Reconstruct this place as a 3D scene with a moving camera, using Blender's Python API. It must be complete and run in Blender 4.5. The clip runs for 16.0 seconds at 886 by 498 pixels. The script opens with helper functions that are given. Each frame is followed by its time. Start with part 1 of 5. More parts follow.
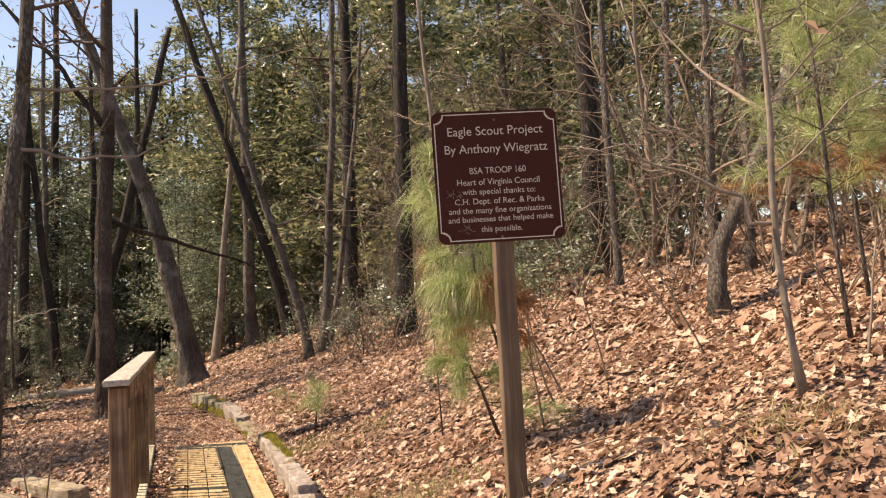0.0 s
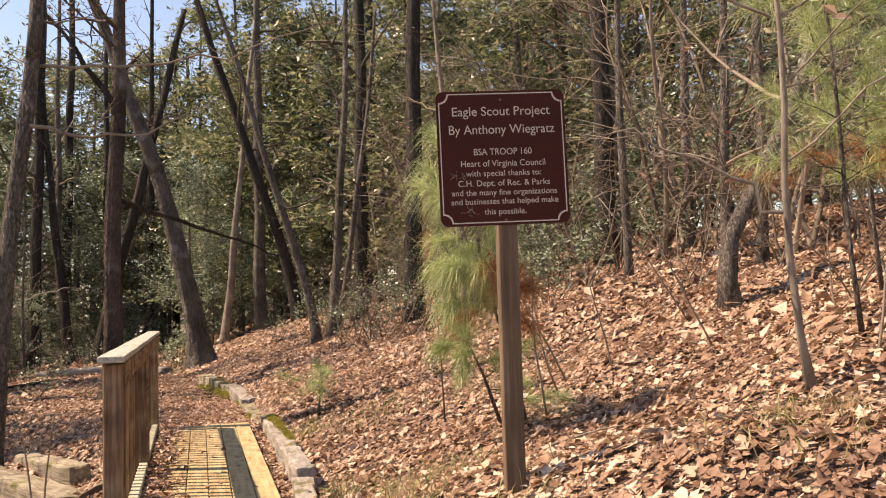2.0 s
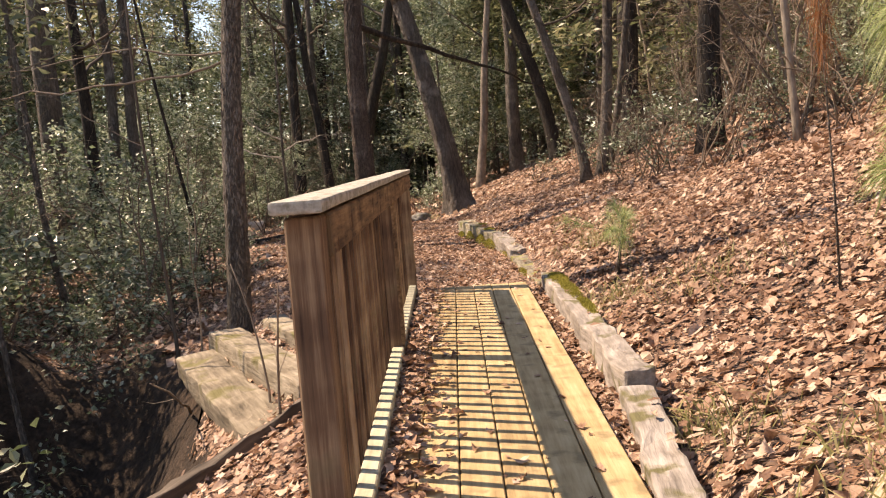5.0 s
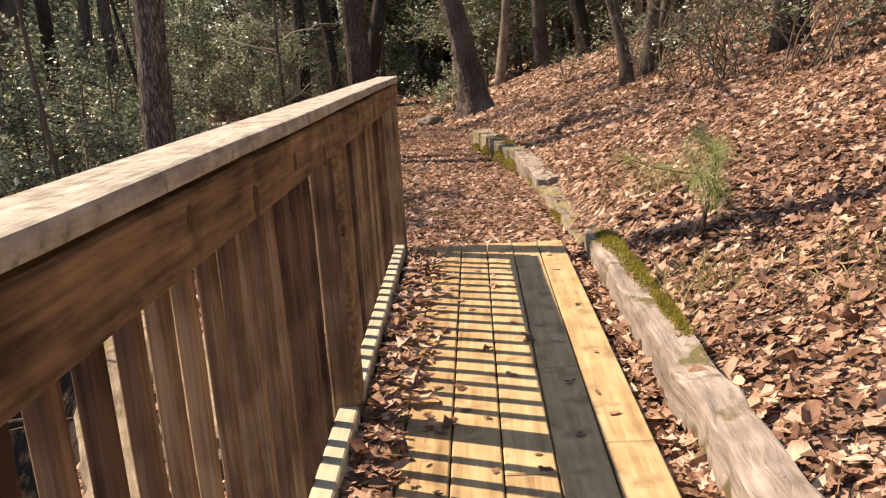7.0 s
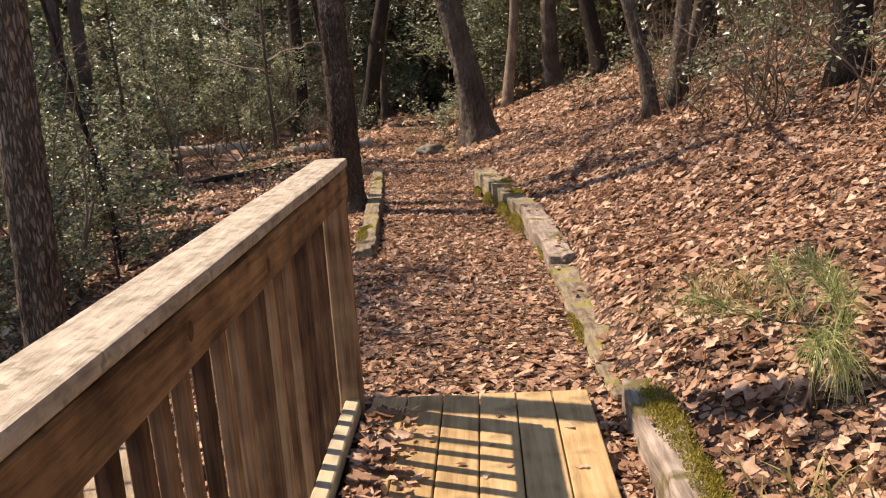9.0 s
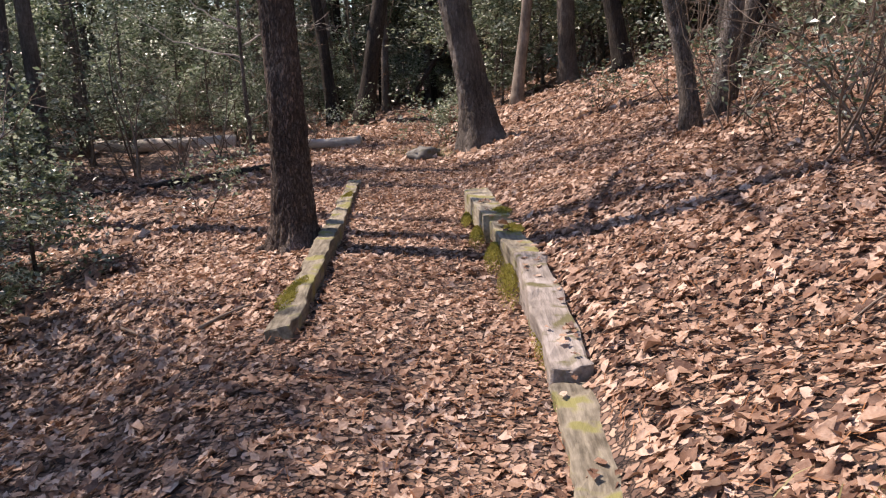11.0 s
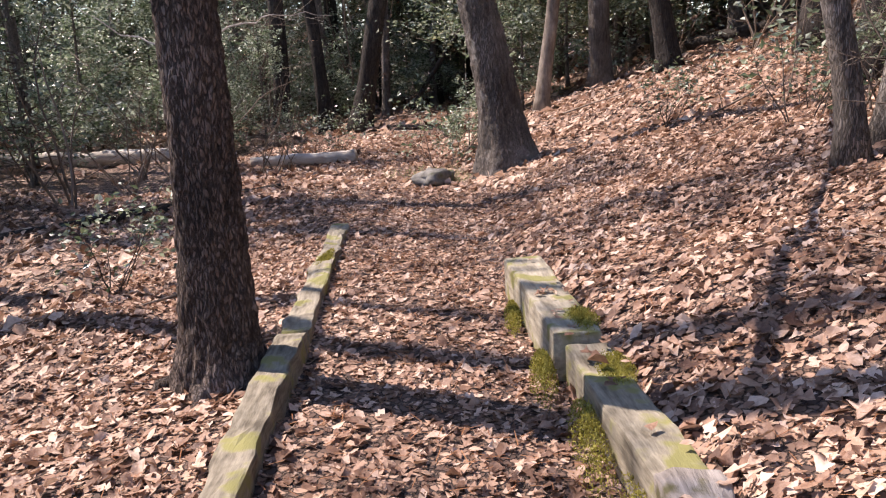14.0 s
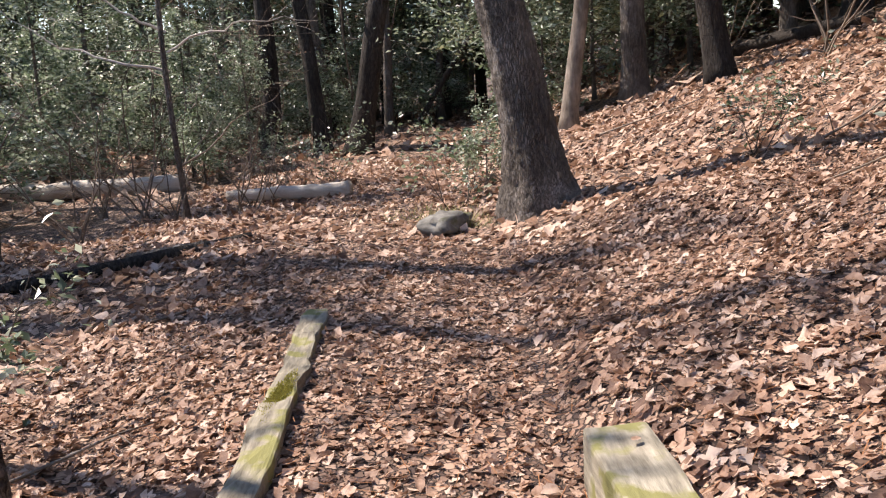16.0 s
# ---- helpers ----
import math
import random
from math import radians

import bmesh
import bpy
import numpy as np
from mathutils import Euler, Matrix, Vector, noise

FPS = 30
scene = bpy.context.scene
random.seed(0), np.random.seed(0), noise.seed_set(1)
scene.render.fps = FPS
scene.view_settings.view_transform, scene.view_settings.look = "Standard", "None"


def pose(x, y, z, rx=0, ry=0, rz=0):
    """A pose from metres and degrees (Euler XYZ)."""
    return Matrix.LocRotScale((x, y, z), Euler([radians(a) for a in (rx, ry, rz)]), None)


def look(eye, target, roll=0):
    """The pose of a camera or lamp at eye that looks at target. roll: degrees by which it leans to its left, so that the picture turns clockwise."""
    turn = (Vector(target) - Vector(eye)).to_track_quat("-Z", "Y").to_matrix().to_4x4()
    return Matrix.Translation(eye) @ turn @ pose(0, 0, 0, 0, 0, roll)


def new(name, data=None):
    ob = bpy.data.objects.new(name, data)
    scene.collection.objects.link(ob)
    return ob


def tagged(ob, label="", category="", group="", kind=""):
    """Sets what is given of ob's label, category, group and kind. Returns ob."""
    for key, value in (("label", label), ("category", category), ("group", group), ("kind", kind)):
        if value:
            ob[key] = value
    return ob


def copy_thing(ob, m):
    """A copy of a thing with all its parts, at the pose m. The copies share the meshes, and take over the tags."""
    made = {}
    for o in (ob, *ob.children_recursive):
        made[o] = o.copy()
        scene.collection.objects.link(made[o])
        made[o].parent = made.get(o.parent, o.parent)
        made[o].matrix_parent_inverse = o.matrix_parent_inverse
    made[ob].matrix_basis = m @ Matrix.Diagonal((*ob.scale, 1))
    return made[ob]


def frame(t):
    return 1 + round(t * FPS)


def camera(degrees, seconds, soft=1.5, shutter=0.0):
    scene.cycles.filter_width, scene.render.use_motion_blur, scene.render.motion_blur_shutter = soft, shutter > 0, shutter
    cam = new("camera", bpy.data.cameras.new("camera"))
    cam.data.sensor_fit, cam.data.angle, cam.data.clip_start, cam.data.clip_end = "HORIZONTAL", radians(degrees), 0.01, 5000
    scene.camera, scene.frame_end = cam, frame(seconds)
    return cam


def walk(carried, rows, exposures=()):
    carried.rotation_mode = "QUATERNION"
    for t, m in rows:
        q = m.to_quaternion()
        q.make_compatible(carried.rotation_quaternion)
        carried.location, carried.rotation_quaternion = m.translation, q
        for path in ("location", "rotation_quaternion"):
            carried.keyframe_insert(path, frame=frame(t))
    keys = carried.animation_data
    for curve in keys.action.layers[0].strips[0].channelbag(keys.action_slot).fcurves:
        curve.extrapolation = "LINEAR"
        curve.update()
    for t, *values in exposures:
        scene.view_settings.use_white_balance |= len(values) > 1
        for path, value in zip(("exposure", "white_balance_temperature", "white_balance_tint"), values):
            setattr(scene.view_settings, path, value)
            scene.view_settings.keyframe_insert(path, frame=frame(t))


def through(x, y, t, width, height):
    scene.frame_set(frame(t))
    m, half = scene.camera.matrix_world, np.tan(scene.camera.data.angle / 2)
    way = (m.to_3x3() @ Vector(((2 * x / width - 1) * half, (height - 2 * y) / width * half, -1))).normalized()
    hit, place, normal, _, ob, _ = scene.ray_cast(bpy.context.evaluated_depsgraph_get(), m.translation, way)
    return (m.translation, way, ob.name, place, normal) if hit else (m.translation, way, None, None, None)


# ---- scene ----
cam = camera(57.1, 16.0, soft=1.15)
PATH = [
    (0, (0.051, 0.149, 1.162), (0.653, 2.05, 1.322), -3.0),
    (0.5, (0.068, 0.18, 1.155), (0.677, 2.078, 1.321), -2.8),
    (1, (0.077, 0.193, 1.151), (0.691, 2.09, 1.319), -2.7),
    (1.5, (0.093, 0.203, 1.146), (0.695, 2.104, 1.303), -2.3),
    (2, (0.117, 0.208, 1.138), (0.69, 2.12, 1.271), -1.7),
    (2.5, (0.094, 0.287, 1.102), (0.545, 2.234, 1.154), -1.9),
    (3, (0.018, 0.611, 1.059), (0.285, 2.593, 1.026), -4.1),
    (3.5, (-0.023, 0.925, 1.016), (0.117, 2.919, 0.954), -4.6),
    (4, (0.014, 1.376, 1.026), (0.087, 3.373, 0.946), -4.1),
    (4.5, (0.005, 1.871, 1.033), (0.029, 3.867, 0.896), -4.7),
    (5, (0.074, 2.375, 1.012), (0.033, 4.362, 0.792), -4.4),
    (5.2, (0.096, 2.563, 1.029), (0.014, 4.546, 0.788), -4.0),
    (7.3, (0.156, 4.516, 1.071), (0.053, 6.45, 0.572), -3.7),
    (7.5, (0.188, 4.626, 1.161), (0.08, 6.555, 0.645), -3.6),
    (8, (0.191, 4.928, 1.202), (0.049, 6.843, 0.644), -4.1),
    (8.5, (0.186, 5.325, 1.219), (0.079, 7.257, 0.716), -4.8),
    (9, (0.231, 5.794, 1.259), (0.114, 7.74, 0.812), -3.7),
    (9.2, (0.24, 5.959, 1.247), (0.12, 7.906, 0.806), -3.7),
    (11.3, (0.427, 8.125, 1.249), (0.268, 10.062, 0.778), -1.9),
    (11.5, (0.418, 8.292, 1.268), (0.248, 10.228, 0.799), -1.8),
    (12, (0.336, 8.672, 1.301), (0.227, 10.618, 0.853), -2.0),
    (12.5, (0.294, 9.053, 1.255), (0.22, 11.007, 0.835), -1.5),
    (13, (0.246, 9.487, 1.276), (0.145, 11.447, 0.893), -1.1),
    (13.5, (0.14, 10.075, 1.227), (0.007, 12.032, 0.84), -2.6),
    (14, (0.082, 10.605, 1.217), (-0.069, 12.542, 0.745), -2.4),
    (14.5, (-0.01, 11.181, 1.195), (-0.174, 13.106, 0.677), -2.9),
    (15, (-0.009, 11.763, 1.172), (-0.171, 13.695, 0.679), -3.5),
    (15.5, (-0.068, 12.244, 1.204), (-0.246, 14.182, 0.742), -3.0),
    (16, (-0.133, 12.762, 1.219), (-0.302, 14.704, 0.772), -3.3),
]
SUN_TO = Vector((0.72, -0.255, -1.0)).normalized()
walk(cam, [(t, look(eye, target, roll)) for t, eye, target, roll in PATH],
     exposures=((0, 0.76, 8550, 21), (5, 0.84, 8400, 22), (9, 0.5, 8550, 25), (11.4, 0.62, 6600, 24), (14, 0.92, 6500, 24), (16, 0.9, 6500, 18)))

# ---- world and sun ----
world = bpy.data.worlds.new("world")
scene.world = world
world.use_nodes = True
sky = world.node_tree.nodes.new("ShaderNodeTexSky")
sky.sky_type = "NISHITA"
sky.sun_disc = False
sky.ozone_density = 2.5
sky.dust_density = 0.3
sky.sun_elevation = radians(51)
sky.sun_rotation = radians(289)
back = world.node_tree.nodes["Background"]
back.inputs["Strength"].default_value = 0.14
world.node_tree.links.new(sky.outputs[0], back.inputs["Color"])
sun = new("sun", bpy.data.lights.new("sun", "SUN"))
sun.data.energy = 5.0
sun.data.angle = radians(0.5)
sun.data.color = (1.0, 0.92, 0.8)
sun.matrix_world = look((-20, 8, 26), Vector((-20, 8, 26)) + SUN_TO)


# ---- materials ----
def material(name, colours, scale=8.0, stretch=(1, 1, 1), rough=0.7, bump=0.3, coarse=1.2, spread=0.5, per="", spec=0.3, through=0.0, bump_scale=None, patch=None, dist=0.01, furrow=0.0, grain=(1, 1, 0.17), cut=0.45):
    """Procedural surface: fine grain and coarse stains through one colour ramp.
    per: 'island' or 'object' adds a random shift for each piece; patch: (colour, scale, amount) for moss or lichen."""
    m = bpy.data.materials.new(name)
    m.use_nodes = True
    nt = m.node_tree
    N, L = nt.nodes.new, nt.links.new
    bsdf = nt.nodes["Principled BSDF"]
    out = nt.nodes["Material Output"]
    co = N("ShaderNodeTexCoord")
    mp = N("ShaderNodeMapping")
    mp.inputs["Scale"].default_value = stretch
    L(co.outputs["Object"], mp.inputs["Vector"])
    fine, big = N("ShaderNodeTexNoise"), N("ShaderNodeTexNoise")
    fine.inputs["Scale"].default_value, fine.inputs["Detail"].default_value = scale, 6
    fine.inputs["Roughness"].default_value = 0.65
    big.inputs["Scale"].default_value, big.inputs["Detail"].default_value = coarse, 3
    L(mp.outputs[0], fine.inputs["Vector"])
    L(co.outputs["Object"], big.inputs["Vector"])
    mix = N("ShaderNodeMath")
    mix.operation = "MULTIPLY_ADD"
    mix.inputs[1].default_value = 0.55
    L(fine.outputs["Fac"], mix.inputs[0])
    half = N("ShaderNodeMath")
    half.operation = "MULTIPLY"
    half.inputs[1].default_value = 0.45
    L(big.outputs["Fac"], half.inputs[0])
    L(half.outputs[0], mix.inputs[2])
    value = mix.outputs[0]
    if per:
        src = N("ShaderNodeNewGeometry").outputs["Random Per Island"] if per == "island" else N("ShaderNodeObjectInfo").outputs["Random"]
        shift = N("ShaderNodeMapRange")
        shift.inputs["To Min"].default_value, shift.inputs["To Max"].default_value = -spread, spread
        L(src, shift.inputs["Value"])
        add = N("ShaderNodeMath")
        L(value, add.inputs[0])
        L(shift.outputs[0], add.inputs[1])
        value = add.outputs[0]
    ramp = N("ShaderNodeValToRGB")
    els = ramp.color_ramp.elements
    n = len(colours)
    for i, c in enumerate(colours):
        e = els[i] if i < 2 else els.new(0.5)
        e.color = (*c, 1)
    for i, e in enumerate(els):
        e.position = (0.22 + 0.56 * i / max(1, n - 1)) if per == "island" else (0.33 + 0.34 * i / max(1, n - 1))
    for e, c in zip(els, colours):
        e.color = (*c, 1)
    L(value, ramp.inputs["Fac"])
    colour = ramp.outputs["Color"]
    if patch:
        pc, ps, pa = patch
        pn = N("ShaderNodeTexNoise")
        pn.inputs["Scale"].default_value, pn.inputs["Detail"].default_value = ps, 5
        L(co.outputs["Object"], pn.inputs["Vector"])
        pr = N("ShaderNodeMapRange")
        pr.inputs["From Min"].default_value, pr.inputs["From Max"].default_value = 0.62 - pa * 0.3, 0.72 - pa * 0.3
        L(pn.outputs["Fac"], pr.inputs["Value"])
        pm = N("ShaderNodeMix")
        pm.data_type = "RGBA"
        L(pr.outputs[0], pm.inputs["Factor"])
        L(colour, pm.inputs["A"])
        pm.inputs["B"].default_value = (*pc, 1)
        colour = pm.outputs["Result"]
    height = fine.outputs["Fac"]
    if furrow:
        warp = N("ShaderNodeMix")
        warp.data_type = "VECTOR"
        warp.inputs["Factor"].default_value = 0.05
        fm = N("ShaderNodeMapping")
        fm.inputs["Scale"].default_value = grain
        L(co.outputs["Object"], warp.inputs["A"])
        L(fine.outputs["Color"], warp.inputs["B"])
        L(warp.outputs["Result"], fm.inputs["Vector"])
        vo = N("ShaderNodeTexVoronoi")
        vo.feature = "DISTANCE_TO_EDGE"
        vo.inputs["Scale"].default_value = furrow
        L(fm.outputs[0], vo.inputs["Vector"])
        crack = N("ShaderNodeMapRange")
        crack.inputs["From Max"].default_value = 0.17
        L(vo.outputs["Distance"], crack.inputs["Value"])
        hm = N("ShaderNodeMath")
        hm.operation = "MULTIPLY_ADD"
        hm.inputs[1].default_value = 0.35
        L(fine.outputs["Fac"], hm.inputs[0])
        L(crack.outputs[0], hm.inputs[2])
        height = hm.outputs[0]
        cm = N("ShaderNodeMix")
        cm.data_type, cm.blend_type = "RGBA", "MULTIPLY"
        cm.inputs["Factor"].default_value = cut
        L(colour, cm.inputs["A"])
        L(crack.outputs[0], cm.inputs["B"])
        colour = cm.outputs["Result"]
    L(colour, bsdf.inputs["Base Color"])
    bsdf.inputs["Roughness"].default_value = rough
    bsdf.inputs["Specular IOR Level"].default_value = spec
    if bump:
        bp = N("ShaderNodeBump")
        bp.inputs["Strength"].default_value = bump
        bp.inputs["Distance"].default_value = dist
        L(height, bp.inputs["Height"])
        L(bp.outputs[0], bsdf.inputs["Normal"])
    if through:
        tr = N("ShaderNodeBsdfTranslucent")
        L(colour, tr.inputs["Color"])
        mx = N("ShaderNodeMixShader")
        mx.inputs["Fac"].default_value = through
        L(bsdf.outputs[0], mx.inputs[1])
        L(tr.outputs[0], mx.inputs[2])
        L(mx.outputs[0], out.inputs["Surface"])
    return m


def leaf_mat_soil():
    """Soil under a matted layer of old leaves: flat cells of leaf size in many browns, dark between them."""
    m = bpy.data.materials.new("matted_leaf_soil")
    m.use_nodes = True
    nt = m.node_tree
    N, L = nt.nodes.new, nt.links.new
    bsdf = nt.nodes["Principled BSDF"]
    co, warp, nz = N("ShaderNodeTexCoord"), N("ShaderNodeMix"), N("ShaderNodeTexNoise")
    nz.inputs["Scale"].default_value, nz.inputs["Detail"].default_value = 30, 4
    warp.data_type = "VECTOR"
    warp.inputs["Factor"].default_value = 0.045
    L(co.outputs["Object"], nz.inputs["Vector"])
    L(co.outputs["Object"], warp.inputs["A"])
    L(nz.outputs["Color"], warp.inputs["B"])
    cells, edges = N("ShaderNodeTexVoronoi"), N("ShaderNodeTexVoronoi")
    edges.feature = "DISTANCE_TO_EDGE"
    for n in (cells, edges):
        n.inputs["Scale"].default_value = 27
        L(warp.outputs["Result"], n.inputs["Vector"])
    grey = N("ShaderNodeRGBToBW")
    L(cells.outputs["Color"], grey.inputs["Color"])
    ramp = N("ShaderNodeValToRGB")
    els = ramp.color_ramp.elements
    els[0].color, els[0].position = (0.06, 0.033, 0.022, 1), 0.2
    els[1].color, els[1].position = (0.46, 0.305, 0.21, 1), 0.85
    mid = els.new(0.5)
    mid.color = (0.23, 0.138, 0.09, 1)
    L(grey.outputs[0], ramp.inputs["Fac"])
    gap = N("ShaderNodeMapRange")
    gap.inputs["From Max"].default_value = 0.12
    gap.inputs["To Min"].default_value = 0.3
    L(edges.outputs["Distance"], gap.inputs["Value"])
    mul = N("ShaderNodeMix")
    mul.data_type, mul.blend_type = "RGBA", "MULTIPLY"
    mul.inputs["Factor"].default_value = 1
    L(ramp.outputs["Color"], mul.inputs["A"])
    L(gap.outputs[0], mul.inputs["B"])
    L(mul.outputs["Result"], bsdf.inputs["Base Color"])
    bsdf.inputs["Roughness"].default_value = 0.8
    tilt, bp = N("ShaderNodeMath"), N("ShaderNodeBump")
    tilt.operation = "MULTIPLY_ADD"
    tilt.inputs[1].default_value = 0.8
    L(grey.outputs[0], tilt.inputs[0])
    L(gap.outputs[0], tilt.inputs[2])
    bp.inputs["Strength"].default_value, bp.inputs["Distance"].default_value = 1.0, 0.02
    L(tilt.outputs[0], bp.inputs["Height"])
    L(bp.outputs[0], bsdf.inputs["Normal"])
    return m


M_SOIL = leaf_mat_soil()
# damp soil, taken near black so the colour also holds the pit's shade
M_GULLY = material("damp_soil_with_shade", [(0.012, 0.008, 0.005), (0.035, 0.023, 0.015), (0.085, 0.055, 0.037)], 18, rough=0.95, bump=1.0, coarse=2.0, dist=0.04)
M_LITTER = material("dry_leaves", [(0.11, 0.056, 0.036), (0.285, 0.163, 0.104), (0.48, 0.31, 0.212), (0.74, 0.555, 0.425)], 34, rough=0.5, bump=0.6, coarse=0.9, per="island", spread=0.27, through=0.22, dist=0.012)
M_BARK = material("grey_bark", [(0.07, 0.058, 0.048), (0.18, 0.152, 0.127), (0.33, 0.286, 0.245)], 30, (1, 1, 0.2), rough=0.9, bump=1.0, coarse=1.5, dist=0.02, furrow=70, cut=0.3, patch=((0.36, 0.32, 0.285), 2.3, 0.14))
M_BARK_FURROW = material("furrowed_oak_bark", [(0.058, 0.041, 0.032), (0.15, 0.112, 0.09), (0.27, 0.213, 0.177)], 46, (1, 1, 0.25), rough=0.92, bump=1.0, coarse=1.6, dist=0.02, patch=((0.32, 0.268, 0.24), 1.7, 0.14), furrow=72, grain=(1, 1, 0.24), cut=0.42)
# bark darkened in colour to carry the canopy shade on the hillside trunks
M_BARK_SHADED = material("shade_dark_bark", [(0.022, 0.018, 0.014), (0.058, 0.048, 0.039), (0.115, 0.097, 0.082)], 22, (1, 1, 0.2), rough=0.9, bump=0.9, coarse=1.0, dist=0.025, furrow=40)
M_BARK_PALE = material("pale_bark", [(0.09, 0.07, 0.055), (0.21, 0.172, 0.136), (0.36, 0.305, 0.245)], 22, (1, 1, 0.3), rough=0.9, bump=0.8, coarse=4, dist=0.015)
M_TWIG = material("bare_twigs", [(0.1, 0.074, 0.054), (0.21, 0.162, 0.122), (0.35, 0.285, 0.222)], 6, rough=0.85, bump=0.0, per="island", spread=0.2)
M_TWIG_DARK = material("dark_twigs", [(0.06, 0.048, 0.038), (0.14, 0.11, 0.085)], 6, rough=0.85, bump=0.0)
M_HOLLY = material("holly_leaves", [(0.055, 0.085, 0.038), (0.22, 0.28, 0.16), (0.52, 0.56, 0.43)], 3, rough=0.34, bump=0.0, per="island", spread=0.33, spec=1.0, through=0.42)
M_EVERGREEN = material("canopy_foliage", [(0.06, 0.08, 0.036), (0.19, 0.215, 0.105), (0.41, 0.39, 0.23)], 3, rough=0.33, bump=0.0, per="island", spread=0.32, spec=0.6, through=0.45)
M_BROWN_LEAF = material("clinging_dead_leaves", [(0.16, 0.08, 0.05), (0.33, 0.2, 0.13), (0.45, 0.3, 0.21)], 3, rough=0.6, bump=0.0, per="island", spread=0.3, through=0.25)
M_NEEDLE = material("pine_needles", [(0.19, 0.26, 0.09), (0.38, 0.45, 0.19), (0.58, 0.61, 0.34)], 2, rough=0.35, bump=0.0, per="island", spread=0.3, through=0.35)
M_NEEDLE_DEAD = material("rusty_needles", [(0.25, 0.1, 0.04), (0.42, 0.2, 0.09)], 2, rough=0.5, bump=0.0, per="island", spread=0.3, through=0.2)
M_GRASS = material("dry_grass", [(0.2, 0.19, 0.07), (0.36, 0.32, 0.14), (0.5, 0.42, 0.23)], 2, rough=0.5, bump=0.0, per="island", spread=0.3, through=0.2)
M_MOSS = material("olive_moss", [(0.14, 0.125, 0.022), (0.3, 0.27, 0.06), (0.48, 0.44, 0.13)], 60, rough=1.0, bump=0.0, coarse=4, spec=0.05, per="island", spread=0.2, through=0.3)
M_KNOT = material("dark_wood_knot", [(0.055, 0.027, 0.014), (0.13, 0.068, 0.036)], 60, rough=0.8, bump=0.3)
M_DECK = material("treated_pine_boards", [(0.22, 0.145, 0.068), (0.44, 0.318, 0.162), (0.58, 0.445, 0.255)], 42, (1, 0.07, 1), rough=0.75, bump=0.7, coarse=5.5, per="object", spread=0.06, dist=0.005, patch=((0.27, 0.2, 0.105), 7, 0.18))
M_RAIL = material("weathered_cedar_boards", [(0.04, 0.02, 0.012), (0.165, 0.098, 0.058), (0.4, 0.28, 0.17)], 70, (1, 1, 0.035), rough=0.76, bump=0.6, coarse=5.0, per="object", spread=0.13, dist=0.005, patch=((0.11, 0.095, 0.05), 3.0, 0.12))
M_RAIL_LONG = material("weathered_rail_beam", [(0.065, 0.034, 0.017), (0.27, 0.168, 0.09), (0.48, 0.345, 0.2)], 55, (1, 0.07, 1), rough=0.76, bump=0.9, coarse=8, per="object", spread=0.06, dist=0.006, patch=((0.13, 0.085, 0.045), 6, 0.18))
M_CAP = material("grey_weathered_cap", [(0.19, 0.172, 0.138), (0.4, 0.372, 0.31), (0.56, 0.525, 0.455)], 60, (1, 0.16, 1), rough=0.88, bump=0.9, coarse=26.0, dist=0.006, patch=((0.24, 0.228, 0.165), 42, 0.14))
M_TOE = material("toe_rail_wood", [(0.26, 0.24, 0.16), (0.45, 0.42, 0.3), (0.56, 0.53, 0.41)], 34, (1, 0.08, 1), rough=0.8, bump=0.3, coarse=4.0, dist=0.004)
M_POST = material("sign_post_wood", [(0.05, 0.031, 0.019), (0.14, 0.092, 0.058), (0.27, 0.19, 0.128)], 36, (1, 1, 0.045), rough=0.78, bump=0.5, coarse=1.5, dist=0.005)
M_TIMBER = material("grey_landscape_timber", [(0.095, 0.08, 0.065), (0.26, 0.225, 0.192), (0.44, 0.39, 0.345)], 38, (1, 0.1, 1), rough=0.92, bump=0.8, coarse=6, per="object", spread=0.06, dist=0.012, patch=((0.14, 0.125, 0.06), 8, 0.2))
M_TIMBER_MOSSY = material("mossy_landscape_timber", [(0.1, 0.084, 0.058), (0.28, 0.245, 0.18), (0.47, 0.42, 0.32)], 38, (1, 0.14, 1), rough=0.92, bump=0.6, coarse=7, per="object", spread=0.06, dist=0.01, patch=((0.23, 0.215, 0.08), 7, 0.32))
M_PLANK = material("weathered_mossy_plank", [(0.085, 0.067, 0.046), (0.24, 0.197, 0.14), (0.42, 0.36, 0.275)], 30, (1, 0.08, 1), rough=0.92, bump=1.0, coarse=3.0, per="object", spread=0.08, dist=0.014, patch=((0.16, 0.14, 0.06), 4, 0.16))
M_BEAM_OLD = material("dark_weathered_beam", [(0.035, 0.027, 0.021), (0.1, 0.078, 0.06), (0.21, 0.17, 0.135)], 30, (1, 0.08, 1), rough=0.9, bump=0.8, coarse=3.5, dist=0.012)
M_LOG = material("bleached_log", [(0.3, 0.25, 0.2), (0.5, 0.44, 0.37), (0.64, 0.58, 0.51)], 18, (0.2, 1, 1), rough=0.9, bump=0.7, coarse=1.5, dist=0.02)
M_STONE = material("mossy_stone", [(0.07, 0.065, 0.058), (0.16, 0.15, 0.13), (0.28, 0.265, 0.23)], 12, rough=0.9, bump=0.8, coarse=3, patch=((0.1, 0.105, 0.03), 5, 0.12))
M_SIGN = material("brown_sign_enamel", [(0.05, 0.0125, 0.008), (0.06, 0.015, 0.0095), (0.072, 0.019, 0.012)], 5, rough=0.5, bump=0.02, coarse=2, spec=0.12)
